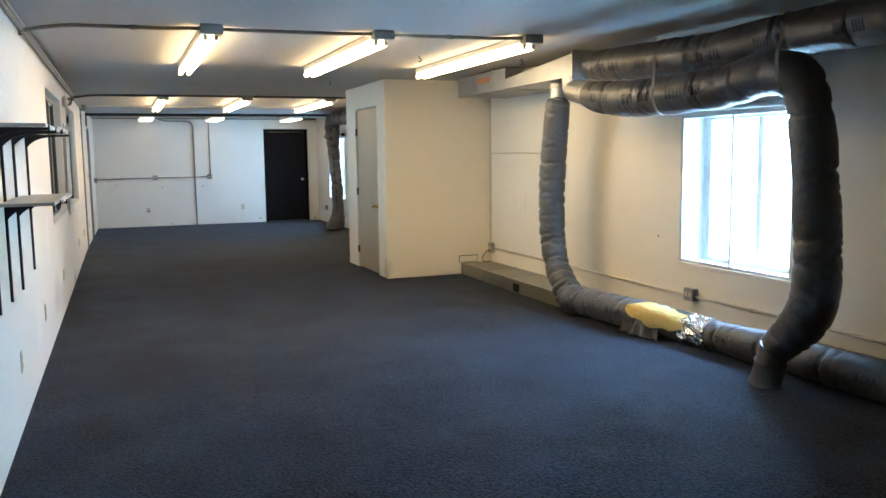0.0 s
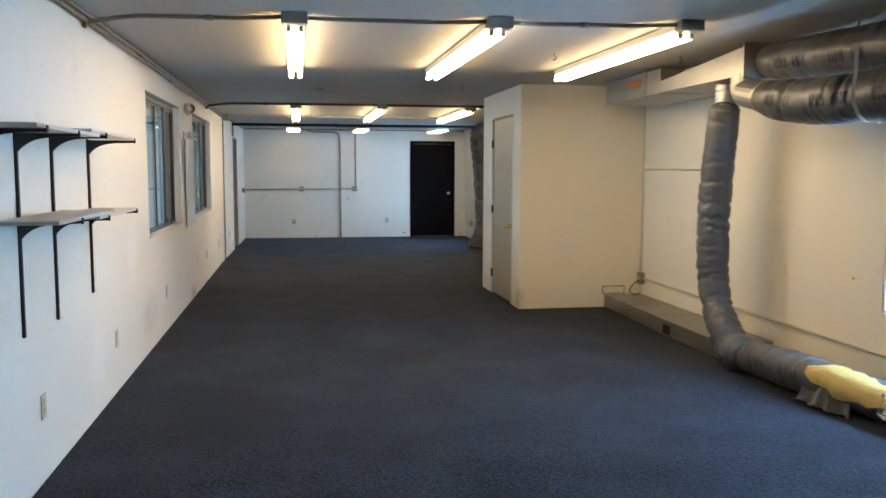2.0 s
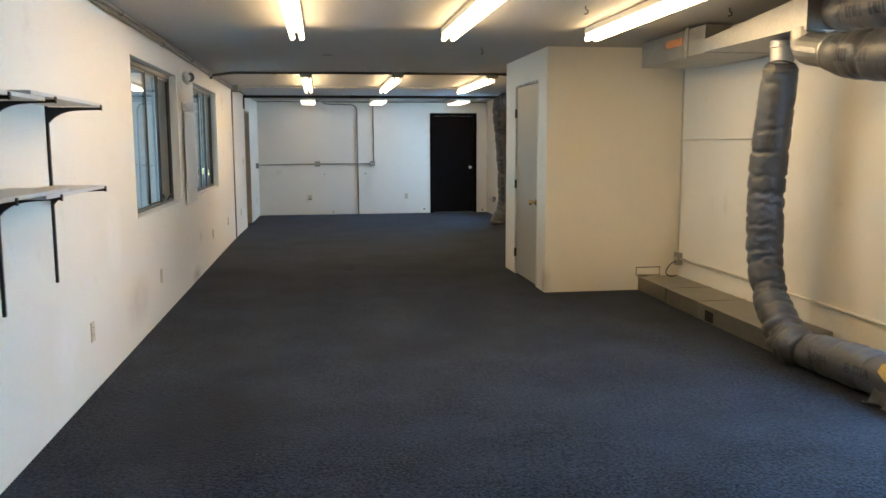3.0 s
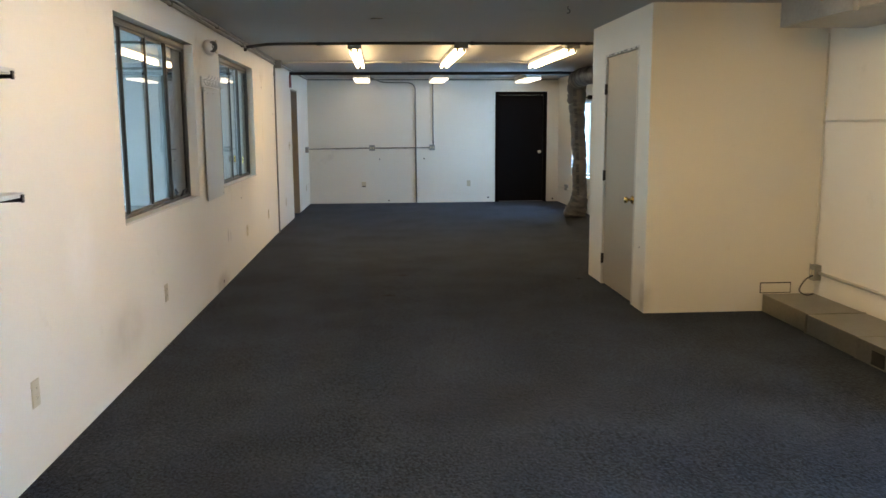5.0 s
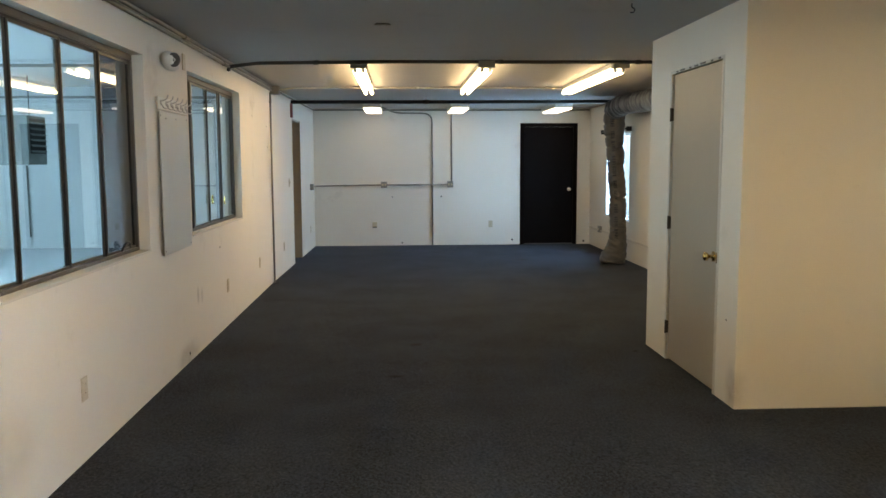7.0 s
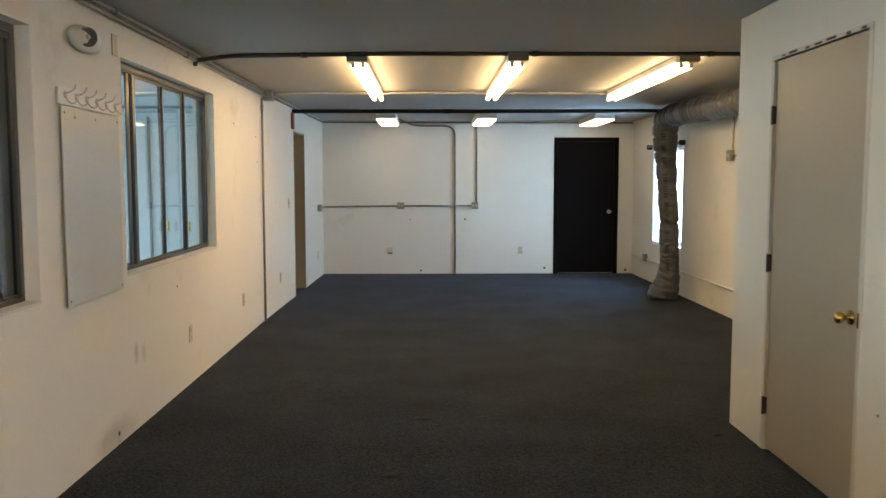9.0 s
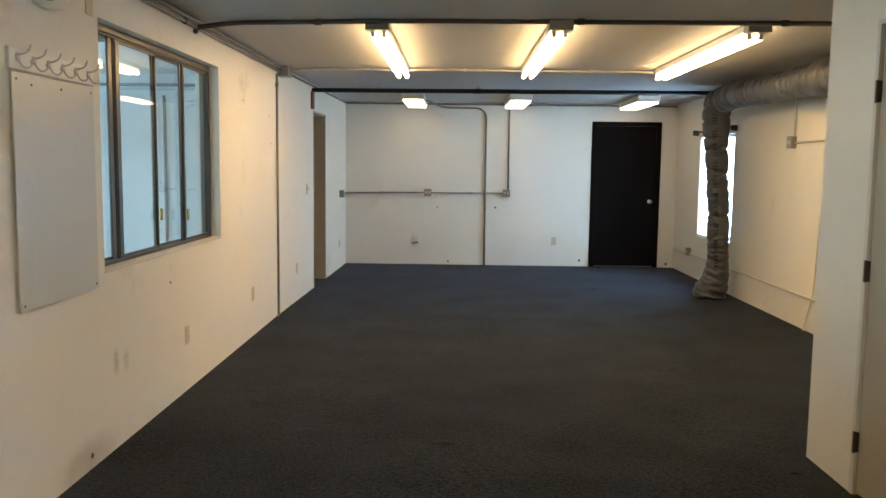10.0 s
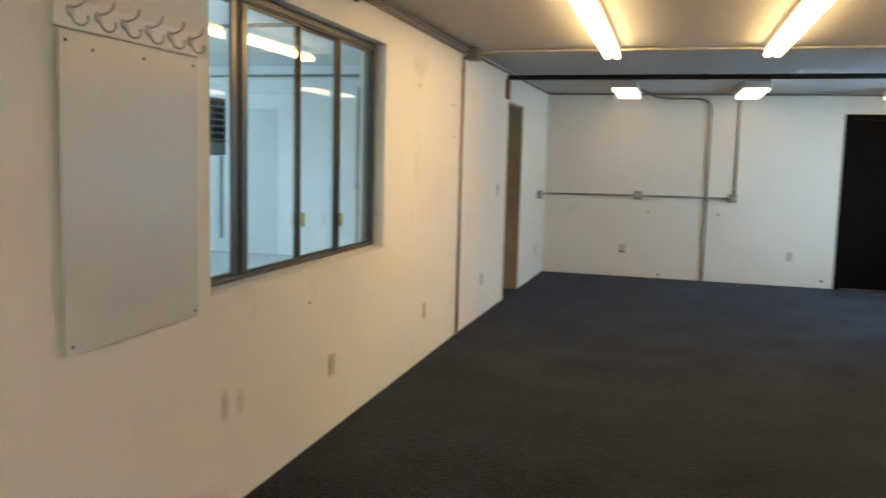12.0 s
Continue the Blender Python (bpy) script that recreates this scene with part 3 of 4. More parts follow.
def outlet(at, axis, label="ivory duplex outlet on a cream wall", material=None, switch=False):
    at, ax = Vector(at), Vector(axis)
    u = Vector((0, 0, 1)).cross(ax).normalized()
    t = thing("wall_switch" if switch else "wall_outlet", at, label, "switch" if switch else "outlet", "plates on the walls")
    def slab(d0, d1, ww, hh, dz, name, mt, bev):
        a, b = at + ax * d0 - u * ww / 2, at + ax * d1 + u * ww / 2
        lo = Vector([min(a[i], b[i]) for i in range(3)])
        hi = Vector([max(a[i], b[i]) for i in range(3)])
        lo.z, hi.z = at.z + dz - hh / 2, at.z + dz + hh / 2
        part(name, box(lo, hi, bev), mt, t)
    mt = material or IVORY
    slab(0, 0.006, 0.072, 0.116, 0, "plate", mt, 0.002)
    if switch:
        slab(0.005, 0.016, 0.012, 0.026, 0.004, "toggle", mt, 0.002)
    else:
        for dz in (-0.021, 0.021):
            slab(0.005, 0.0085, 0.034, 0.030, dz, "receptacle", mt, 0.002)
            slab(0.0086, 0.0092, 0.003, 0.010, dz + 0.003, "slot", DARK, 0)


for y in (5.20, 6.77, 8.857, 12.18, 13.84):
    outlet((XL, y, 0.355), (1, 0, 0))
for y in (15.62, 18.40):
    outlet((xw(y), y, 0.345), (1, 0, 0))
outlet((xw(16.18), 16.18, 1.165), (1, 0, 0), "ivory toggle switch beside the doorway", switch=True)
outlet((2.61, YB, 0.364), (0, -1, 0), "ivory duplex outlet on the end wall")
ph = thing("phone_jack_box", (0.60, YB, 0.36), "ivory surface phone box on the end wall", "wall box")
part("body", box((0.558, YB - 0.035, 0.312), (0.642, YB, 0.412), 0.006), IVORY, ph)
# black strip standing in for the shadow at the box's lower edge
part("lower_shadow", box((0.566, YB - 0.0365, 0.314), (0.634, YB - 0.034, 0.332)), DARK, ph)

# long runs under the ceiling
conduit("conduit", [(XL + 0.020, YN, H - 0.055), (XL + 0.020, 14.86, H - 0.055)], 0.014, "grey metal conduit along the top of the wall", [(XL + 0.020, y, H - 0.055) for y in (3.2, 6.2, 9.3, 12.2)])
conduit("conduit", [(XL + 0.024, YN, H - 0.020), (XL + 0.024, 14.86, H - 0.020)], 0.014, "grey metal conduit along the top of the wall", [(XL + 0.024, y, H - 0.020) for y in (4.7, 7.8, 10.9)])
conduit("conduit", [(xw(14.98) + 0.016, 14.98, H - 0.03), (xw(YB) + 0.016, YB - 0.02, H - 0.03), (0.9, YB - 0.02, H - 0.03), (3.9, YB - 0.02, H - 0.03), (4.32, YB - 0.02, H - 0.03)], 0.013, "grey conduit round the top of the end wall", [(2.2, YB - 0.02, H - 0.03)])
junction_box((XL + 0.0, 14.90, 2.30), (1, 0, 0), "grey metal junction box under the ceiling", 0.12, 0.10, 0.10, False)
conduit("conduit", [(XL + 0.022, STEP_Y - 0.022, 2.26), (XL + 0.022, STEP_Y - 0.022, 0.0)], 0.011, "grey upright conduit from ceiling to carpet", [(XL + 0.022, STEP_Y - 0.022, 2.16)])
conduit("conduit", [(XL + 0.02, 6.16, H - 0.09), (XL + 0.02, 6.2, H - 0.06), (-0.22, 6.20, H - 0.016), (0.34, 6.17, H - 0.016), (0.61, 6.0, H - 0.03)], 0.013, "grey conduit from the wall to a strip light", [(0.2, 6.18, H - 0.016)])
conduit("conduit", [(0.76, 6.0, H - 0.03), (0.95, 6.10, H - 0.016), (1.55, 6.07, H - 0.016), (1.78, 5.92, H - 0.03)], 0.013, "grey conduit between two strip lights")
conduit("conduit", [(1.94, 5.92, H - 0.03), (2.1, 6.02, H - 0.016), (2.7, 5.96, H - 0.016), (2.91, 5.80, H - 0.03)], 0.013, "grey conduit between two strip lights", [(2.4, 5.99, H - 0.016)])
conduit("conduit", [(XL + 0.02, 12.40, H - 0.09), (XL + 0.02, 12.42, H - 0.055), (-0.24, 12.46, H - 0.018), (1.0, 12.33, H - 0.018), (CX + 1.3, 12.30, H - 0.018)], 0.016, "dark conduit across the ceiling", [(0.3, 12.405, H - 0.018), (1.95, 12.31, H - 0.018), (3.2, 12.30, H - 0.018)], material=DARKCOND)
conduit("conduit", [(XL + 0.08, 14.94, 2.31), (-0.2, 14.96, H - 0.016), (0.45, 14.94, H - 0.016), (0.62, 14.86, H - 0.03)], 0.011, "pale conduit between ceiling box and strip light", material=PAINTCOND)
for a, b in ((0.74, 1.77), (1.89, 3.0)):
    conduit("conduit", [(a, 14.84, H - 0.03), (a + 0.15, 14.93, H - 0.016), (b - 0.15, 14.93, H - 0.016), (b, 14.84, H - 0.03)], 0.011, "pale conduit between two strip lights", [((a + b) / 2, 14.93, H - 0.016)], material=PAINTCOND)
# end wall
conduit("conduit", [(xw(18.6) + 0.03, 18.50, 1.035), (xw(18.6) + 0.03, YB - 0.018, 1.035), (0.4, YB - 0.018, 1.047), (1.90, YB - 0.018, 1.053)], 0.012, "grey conduit running level along the end wall", [(0.1, YB - 0.018, 1.043), (1.4, YB - 0.018, 1.051)], rad=0.03)
conduit("conduit", [(0.76, 18.3, H - 0.03), (0.98, YB - 0.022, 2.27), (1.60, YB - 0.022, 2.265), (1.60, YB - 0.022, 0.0)], 0.0125, "grey conduit bending down the end wall to the carpet", [(1.60, YB - 0.022, 1.02)], rad=0.16)
conduit("conduit", [(1.93, 18.6, H - 0.02), (1.93, YB - 0.016, H - 0.06), (1.93, YB - 0.016, 1.09)], 0.012, "grey conduit dropping to a junction box", [(1.93, YB - 0.016, 1.16)], rad=0.05)
junction_box((xw(18.45), 18.45, 1.035), (1, 0, 0))
junction_box((0.768, YB, 1.052), (0, -1, 0))
junction_box((1.905, YB, 1.055), (0, -1, 0))
# east wall
conduit("conduit", [(XR - 0.016, 9.40, 0.310), (XR - 0.016, 6.6, 0.304), (XR - 0.016, 3.9, 0.295), (XR - 0.016, YN, 0.29)], 0.012, "cream painted conduit low along the window wall", [(XR - 0.016, 8.0, 0.307), (XR - 0.016, 4.9, 0.299)], material=PAINTCOND)
conduit("conduit", [(XR - 0.016, CY1, 0.304), (XR - 0.016, YB - 0.1, 0.304)], 0.012, "cream painted conduit low along the wall", [(XR - 0.016, 14.1, 0.304)], material=PAINTCOND)
conduit("conduit", [(XR - 0.012, CY0 - 0.02, 1.478), (XR - 0.012, 7.85, 1.474)], 0.009, "cream painted conduit level on the wall", material=PAINTCOND, rad=0.02)
conduit("conduit", [(XR - 0.02, CY0 - 0.02, 2.13), (XR - 0.02, CY0 - 0.02, 0.34)], 0.006, "thin cream conduit in the closet corner", [(XR - 0.02, CY0 - 0.02, 1.478)], material=PAINTCOND)
conduit("conduit", [(XR - 0.014, 14.86, H), (XR - 0.014, 14.86, 1.74)], 0.010, "grey conduit dropping to a switch box", material=PAINTCOND)
conduit("conduit", [(XR - 0.014, 14.84, 1.69), (XR - 0.014, 12.9, 1.70)], 0.010, "cream conduit level on the wall", material=PAINTCOND)
conduit("cable", [(XR - 0.008, 13.4, 1.62), (XR - 0.008, 14.16, 1.60), (XR - 0.008, 14.2, 1.50), (XR - 0.008, 14.30, 0.30), (XR - 0.02, 14.38, 0.12), (XR - 0.05, 14.36, 0.01)], 0.006, "loose cream cable down the wall to the carpet", material=PAINTCOND, cat="cable")
junction_box((XR, 9.40, 0.31), (-1, 0, 0), "grey outlet box on a cream wall", 0.08, 0.05, 0.12)
junction_box((XR, 5.565, 0.319), (-1, 0, 0), "grey outlet box below the window", 0.10, 0.06, 0.10)
junction_box((XR, 18.12, 0.33), (-1, 0, 0), "grey outlet box near the corner", 0.09, 0.05, 0.10)
junction_box((XR, 17.1, 0.32), (-1, 0, 0), "grey outlet box behind the duct", 0.09, 0.05, 0.10)
junction_box((XR, 14.887, 1.695), (-1, 0, 0), "grey switch box on the wall", 0.10, 0.05, 0.11)
cb = thing("loose_cable", (4.25, 9.35, 0.14), "thin looped cable hanging from an outlet box", "cable")
part("cord", sweep(smooth_path([(XR - 0.03, 9.38, 0.30), (4.23, 9.37, 0.26), (4.18, 9.36, 0.18), (4.22, 9.33, 0.146), (4.27, 9.31, 0.16)], 0.01), 0.005, 6), BLACKMETAL, cb, "", True)

# sprinkler pipe
sp = thing("sprinkler_pipe", (XL2, 16.45, 2.276), "black iron pipe across the room under the ceiling", "pipe")
part("pipe", sweep([(xw(16.5) - 0.01, 16.50, 2.276), (XR - 0.0, 16.36, 2.276)], 0.025, 12), BLACKPIPE, sp, "", True)
part("sprinkler_head", lathe([(0, 0.014), (0.02, 0.014), (0.022, 0.008), (0.045, 0.008), (0.047, 0.018), (0.050, 0.018)], (1.42, 16.44, 2.29), (0, 0, 1), 12), STEEL, sp, "", True)
part("tee", sweep([(1.38, 16.442, 2.276), (1.46, 16.438, 2.276)], 0.029, 12), BLACKPIPE, sp, "", True)
part("red_tag", box((xw(16.5) + 0.0005, 16.40, 2.06), (xw(16.5) + 0.025, 16.52, 2.255), 0.003), REDPAINT, sp, "dull red plate where the pipe enters")

# ---- shelves ----
sh = thing("wall_shelf_unit", (XL, 5.4, 0.7), "two short pale wall shelves on black brackets and standards", "shelf")
for y, b, tops in ((4.51, 0.74, (1.612,)), (4.965, 0.728, (1.612, 1.238)), (5.475, 0.716, (1.625, 1.221)), (6.185, 0.745, (1.625, 1.221))):
    part("standard", box((XL, y - 0.009, b), (XL + 0.014, y + 0.009, 1.635), 0.002), BLACKMETAL, sh)
    for z in tops:
        bm = bmesh.new()
        n = 14
        outline = []
        for i in range(n + 1):
            outline.append((XL + 0.012 + i / n * 0.253, z))
        for i in range(n, -1, -1):
            u = i / n
            outline.append((XL + 0.012 + u * 0.253, z - 0.013 - 0.006 * (1 - u) - 0.062 * (1 - u) ** 5))
        sides = [[bm.verts.new((x, y + d, zz)) for x, zz in outline] for d in (-0.008, 0.008)]
        bm.faces.new(sides[0])
        bm.faces.new(sides[1][::-1])
        for i in range(len(outline)):
            j = (i + 1) % len(outline)
            bm.faces.new((sides[0][i], sides[0][j], sides[1][j], sides[1][i]))
        arm = part("bracket", bm, BLACKMETAL, sh)
        part("tip", box((XL + 0.262, y - 0.009, z - 0.016), (XL + 0.268, y + 0.009, z + 0.012), 0.001), BLACKMETAL, arm)
for y0, y1, z in ((4.40, 5.36, 1.6125), (5.20, 6.22, 1.6295), (5.30, 6.21, 1.2215), (4.63, 5.60, 1.2385)):
    part("shelf_board", box((XL + 0.015, y0, z), (XL + 0.260, y1, z + 0.0165), 0.002), LAMINATE, sh)

# ---- whiteboard, hooks, emergency light ----
wbd = thing("whiteboard", (XL, 10.56, 0.845), "plain grey-white board screwed to the wall", "board")
part("panel", box((XL + 0.016, 10.222, 0.845), (XL + 0.022, 10.905, 1.772), 0.002), BOARD, wbd)
for y, z in ((10.25, 0.87), (10.88, 0.87), (10.25, 1.745), (10.88, 1.745), (10.36, 1.73), (10.60, 1.735)):
    part("screw", lathe([(0, 0.006), (0.002, 0.005)], (XL + 0.0215, y, z), (1, 0, 0), 8), HINGE, wbd)
hk = thing("coat_hook_rail", (XL, 10.57, 1.8), "white hook rail with six curled pale hooks", "coat hooks")
part("rail", box((XL + 0.001, 10.215, 1.780), (XL + 0.018, 10.925, 1.862), 0.004), WHITE, hk)
for i in range(6):
    y = 10.275 + i * 0.119
    pts = [(XL + 0.018, y, 1.835), (XL + 0.040, y + 0.008, 1.842), (XL + 0.055, y + 0.015, 1.855), (XL + 0.060, y + 0.02, 1.876)]
    low = [(XL + 0.018, y, 1.825), (XL + 0.035, y, 1.795), (XL + 0.050, y + 0.010, 1.788), (XL + 0.058, y + 0.025, 1.800), (XL + 0.050, y + 0.035, 1.818)]
    bm = sweep(smooth_path(pts, 0.006), 0.0035, 8)
    sweep(smooth_path(low, 0.006), 0.0035, 8, bm)
    lathe([(0, 0.018), (0.004, 0.016), (0.005, 0.004)], (XL + 0.0175, y, 1.828), (1, 0, 0), 12, bm)
    part("hook", bm, LAMINATE, hk, "curled pale metal hook", True)
em = thing("emergency_light", (XL, 10.60, 2.14), "white rounded emergency light with a chrome lamp head", "emergency light")
bm = bmesh.new()
bmesh.ops.create_uvsphere(bm, u_segments=28, v_segments=16, radius=1)
for v in bm.verts:
    q = v.co
    v.co = Vector((XL + max(0.0, 0.028 + 0.045 * q.x), 10.495 + 0.172 * q.y, 2.112 + 0.064 * q.z))
part("housing", bm, WHITE, em, "", True)
for y, r in ((10.435, 0.046),):
    hd = part("lamp_head", lathe([(0, 0.6 * r), (0.018, r), (0.026, r), (0.027, 0.9 * r), (0.012, 0.45 * r)], (XL + 0.055, y, 2.115), (0.75, -0.6, -0.1), 24), DARKMETAL, em, "round dark chrome lamp head", True)
    part("bulb", lathe([(0.012, 0.010), (0.024, 0.012), (0.03, 0.006)], (XL + 0.055, y, 2.115), (0.75, -0.6, -0.1), 12), STEEL, hd, "", True)
pl = thing("blank_plate", (XL, 10.93, 2.155), "ivory blank cover plate on the wall", "cover plate")
part("plate", box((XL, 10.895, 2.10), (XL + 0.007, 10.965, 2.215), 0.002), IVORY, pl)

# ---- ducts ----
def duct(name, pts, label, seed, creases=12.0, wrinkle=0.05, material=None, seg=40, fold=1.35, sag=1.0):
    """A flexible duct along a path of (x, y, z, radius), with soft bulges and creases. Returns its base and a place on its skin."""
    rng = random.Random(seed)
    P = smooth_path(pts, 0.014)
    C = [Vector(p[:3]) for p in P]
    R = [p[3] for p in P]
    n = len(P)
    length = sum((a - b).length for a, b in zip(C, C[1:]))
    cuts = [(rng.random() ** sag * n, fold * rng.uniform(0.04, 0.13), rng.uniform(0.55, 1.3), rng.uniform(0, 6.28), rng.uniform(-3, 3)) for _ in range(int(length * creases))]
    near = [[c for c in cuts if abs(c[0] - i) < 12] for i in range(n)]
    def radius(i, a):
        r = R[i]
        ca, sa = math.cos(a), math.sin(a)
        r *= 1 + wrinkle * noise.noise(Vector((i * 0.07, ca * 1.1 + seed, sa * 1.1))) + wrinkle * 0.5 * noise.noise(Vector((i * 0.28, ca * 2.5, sa * 2.5 + seed)))
        for c, depth, wd, ph, tilt in near[i]:
            d = (i - c - tilt * math.cos(a - ph) - 2.2 * noise.noise(Vector((ca * 2.2 + c, sa * 2.2, seed)))) / wd
            if abs(d) < 3:
                r -= R[i] * depth * math.exp(-d * d) * (0.12 + 0.88 * (0.5 + 0.5 * math.cos(a - ph - 1.0)) ** 2)
        return r
    t = thing(name, C[-1] if C[-1].z < C[0].z else C[0], label, "duct")
    bm = sweep(C, radius, seg)
    part("skin", bm, material or FILM, t, "", True)
    fr = frames_along(C)
    def skin(s, a, lift=0.003):
        f = min(max(s, 0), 1) * (n - 1)
        i = int(f)
        j = min(i + 1, n - 1)
        k = f - i
        p, q = (C[m] + (fr[m][1] * math.cos(a) + fr[m][2] * math.sin(a)) * (radius(m, a) + lift) for m in (i, j))
        return p * (1 - k) + q * k
    def facing(s, d):
        i = int(min(max(s, 0), 1) * (n - 1))
        return math.atan2(fr[i][2].dot(Vector(d)), fr[i][1].dot(Vector(d)))
    return t, skin, facing, length, C


def patch(bm, skin, s0, s1, a0, a1, lift=0.003, n=2, m=3):
    g = [[bm.verts.new(skin(s0 + (s1 - s0) * i / n, a0 + (a1 - a0) * j / m, lift)) for j in range(m + 1)] for i in range(n + 1)]
    for i in range(n):
        for j in range(m):
            bm.faces.new((g[i][j], g[i + 1][j], g[i + 1][j + 1], g[i][j + 1]))


def print_marks(t, skin, facing, length, s_list, direction, high=0.30, seed=1):
    """Rows of plain bars in the size and colour of the printing on the film."""
    rng = random.Random(seed)
    for s in s_list:
        a = facing(s, direction)
        x = s
        for w in (5, 4):
            bm = bmesh.new()
            for k in range(w):
                wd = rng.choice((0.020, 0.026, 0.030)) / length
                patch(bm, skin, x, x + wd * 0.8, a - high / 2, a + high / 2)
                x += wd + 0.004 / length
            x += 0.05 / length
            part("printed_marking", bm, INK, t, "row of dark blue printed shapes")


def lettering(t, skin, facing, length, text, s, direction, size, flip=1):
    cu = bpy.data.curves.new("lettering", "FONT")
    cu.body, cu.size = text, size
    tmp = new("lettering", cu)
    me = bpy.data.meshes.new_from_object(tmp.evaluated_get(bpy.context.evaluated_depsgraph_get()))
    bpy.data.objects.remove(tmp)
    bm = bmesh.new()
    bm.from_mesh(me)
    a = facing(s, direction)
    for v in bm.verts:
        v.co = skin(s + flip * v.co.x / length, a + flip * LETTER_UP * (v.co.y - size * 0.35) / 0.125, 0.004)
    part("lettering", bm, INK, t, "printed size lettering")


LETTER_UP = -1
FRONT = (-0.75, -0.55, 0.1)
# upper run along the ceiling
t, sk, fc, ln, C = duct("flexible_duct", [(3.90, 6.44, 2.215, 0.10), (3.90, 6.25, 2.20, 0.125), (3.90, 5.5, 2.16, 0.14), (3.95, 4.83, 2.145, 0.14), (3.98, 4.33, 2.18, 0.135), (4.0, 3.85, 2.18, 0.14), (4.02, 2.5, 2.17, 0.14), (4.02, 0.5, 2.18, 0.14), (4.02, YN, 2.18, 0.14)],
                     "grey film-wrapped flexible duct strapped under the ceiling", 3)
print_marks(t, sk, fc, ln, [0.035, 0.098, 0.165, 0.235, 0.31], (-0.9, -0.3, -0.25), 0.5, 5)
# lower run, turning down to the floor
t, sk, fc, ln, C = duct("flexible_duct", [(3.742, 6.18, 1.948, 0.106), (3.738, 6.02, 1.915, 0.130), (3.74, 5.6, 1.875, 0.14), (3.75, 5.2, 1.870, 0.14), (3.78, 4.62, 1.885, 0.138), (3.80, 4.28, 1.935, 0.135), (3.82, 4.04, 1.90, 0.135), (3.84, 3.95, 1.72, 0.13),
                                           (3.85, 3.90, 1.35, 0.132), (3.85, 3.865, 1.0, 0.135), (3.85, 3.85, 0.74, 0.14), (3.84, 3.90, 0.48, 0.14), (3.80, 4.04, 0.30, 0.115), (3.79, 4.09, 0.25, 0.105)],
                     "grey film-wrapped flexible duct turning down beside the window", 8, 14)
print_marks(t, sk, fc, ln, [0.045, 0.17, 0.30], (-0.9, -0.3, -0.05), 0.5, 6)
for pts in ([(3.98, 5.63, 2.35), (3.86, 5.47, 2.30), (3.75, 5.33, 2.14), (3.63, 5.17, 1.98), (3.59, 5.13, 1.87), (3.64, 5.15, 1.77), (3.74, 5.2, 1.725)], [(4.03, 4.39, 2.35), (3.93, 4.28, 2.32), (3.83, 4.17, 2.16), (3.69, 4.06, 2.03), (3.66, 4.02, 1.90), (3.70, 4.03, 1.80)]):
    st = thing("hanger_strap", pts[0], "perforated pale metal strap hanging round the ducts", "strap")
    C2 = [Vector(p[:3]) for p in smooth_path(pts, 0.012)]
    bm = bmesh.new()
    wv = Vector((0.5, -0.75, 0)).normalized() * 0.011
    prev = None
    for i, p in enumerate(C2):
        w_ = wv * (1.0 if i % 2 else 0.72)
        cur = [bm.verts.new(p + w_), bm.verts.new(p - w_), bm.verts.new(p - w_ + Vector((0.003, 0.002, 0.001))), bm.verts.new(p + w_ + Vector((0.003, 0.002, 0.001)))]
        if prev:
            for a in range(4):
                bm.faces.new((prev[a], prev[(a + 1) % 4], cur[(a + 1) % 4], cur[a]))
        prev = cur
    part("strap", bm, LAMINATE, st)
# metal elbow and boot of the lower run
el = thing("duct_elbow", (3.78, 6.5, 2.1), "dull galvanised elbow with seams under the header", "duct elbow")
part("elbow", sweep(fillet([(3.80, 6.56, 2.118), (3.79, 6.54, 2.01), (3.742, 6.16, 1.944)], 0.16, 5), 0.098, 20), GALV, el, "", False)
part("band", sweep([(3.746, 6.205, 1.953), (3.743, 6.175, 1.947)], 0.112, 20), GALV, el, "", True)
bo = thing("duct_boot", (3.79, 4.16, 0), "dull dark metal boot on the carpet under a duct", "duct boot")
part("boot", lathe([(0, 0.104), (0.015, 0.104), (0.03, 0.098), (0.14, 0.094), (0.145, 0.100), (0.155, 0.100), (0.16, 0.092), (0.27, 0.090)], (3.79, 4.17, 0.0), (0.0, -0.28, 1), 24), DARKMETAL, bo, "", False)
# first upright
cl = thing("duct_collar", (3.90, 7.0, 2.1), "galvanised collar with a clamp on the header's underside", "duct collar")
part("collar", lathe([(0, 0.078), (0.03, 0.078), (0.034, 0.082), (0.045, 0.082), (0.05, 0.076), (0.19, 0.076)], (3.90, 7.0, 2.112), (0, 0, -1), 24), GALV, cl, "", False)
part("clamp", sweep([Vector((3.90, 7.0, 1.965)) + Vector((math.cos(a), math.sin(a), 0.12 * math.sin(2 * a))) * 0.085 for a in np.linspace(0, 2 * math.pi, 26)], 0.006, 6), BLACKMETAL, cl, "", True)
t, sk, fc, ln, C = duct("flexible_duct", [(3.90, 7.00, 1.97, 0.082), (3.90, 7.01, 1.91, 0.112), (3.90, 7.06, 1.6, 0.122), (3.90, 7.11, 1.25, 0.126), (3.90, 7.11, 0.85, 0.126), (3.90, 7.09, 0.60, 0.122), (3.895, 7.00, 0.40, 0.120), (3.88, 6.85, 0.26, 0.130), (3.865, 6.71, 0.155, 0.145), (3.858, 6.58, 0.128, 0.140), (3.856, 6.51, 0.12, 0.10)],
                     "creased grey flexible duct dropping from header to carpet", 21, 34, 0.04, fold=1.45, sag=0.5)
part("tape_band", sweep([(3.90, 7.005, 1.935), (3.90, 7.01, 1.905)], 0.113, 30), PALEFILM, t, "grey tape round the top", True)
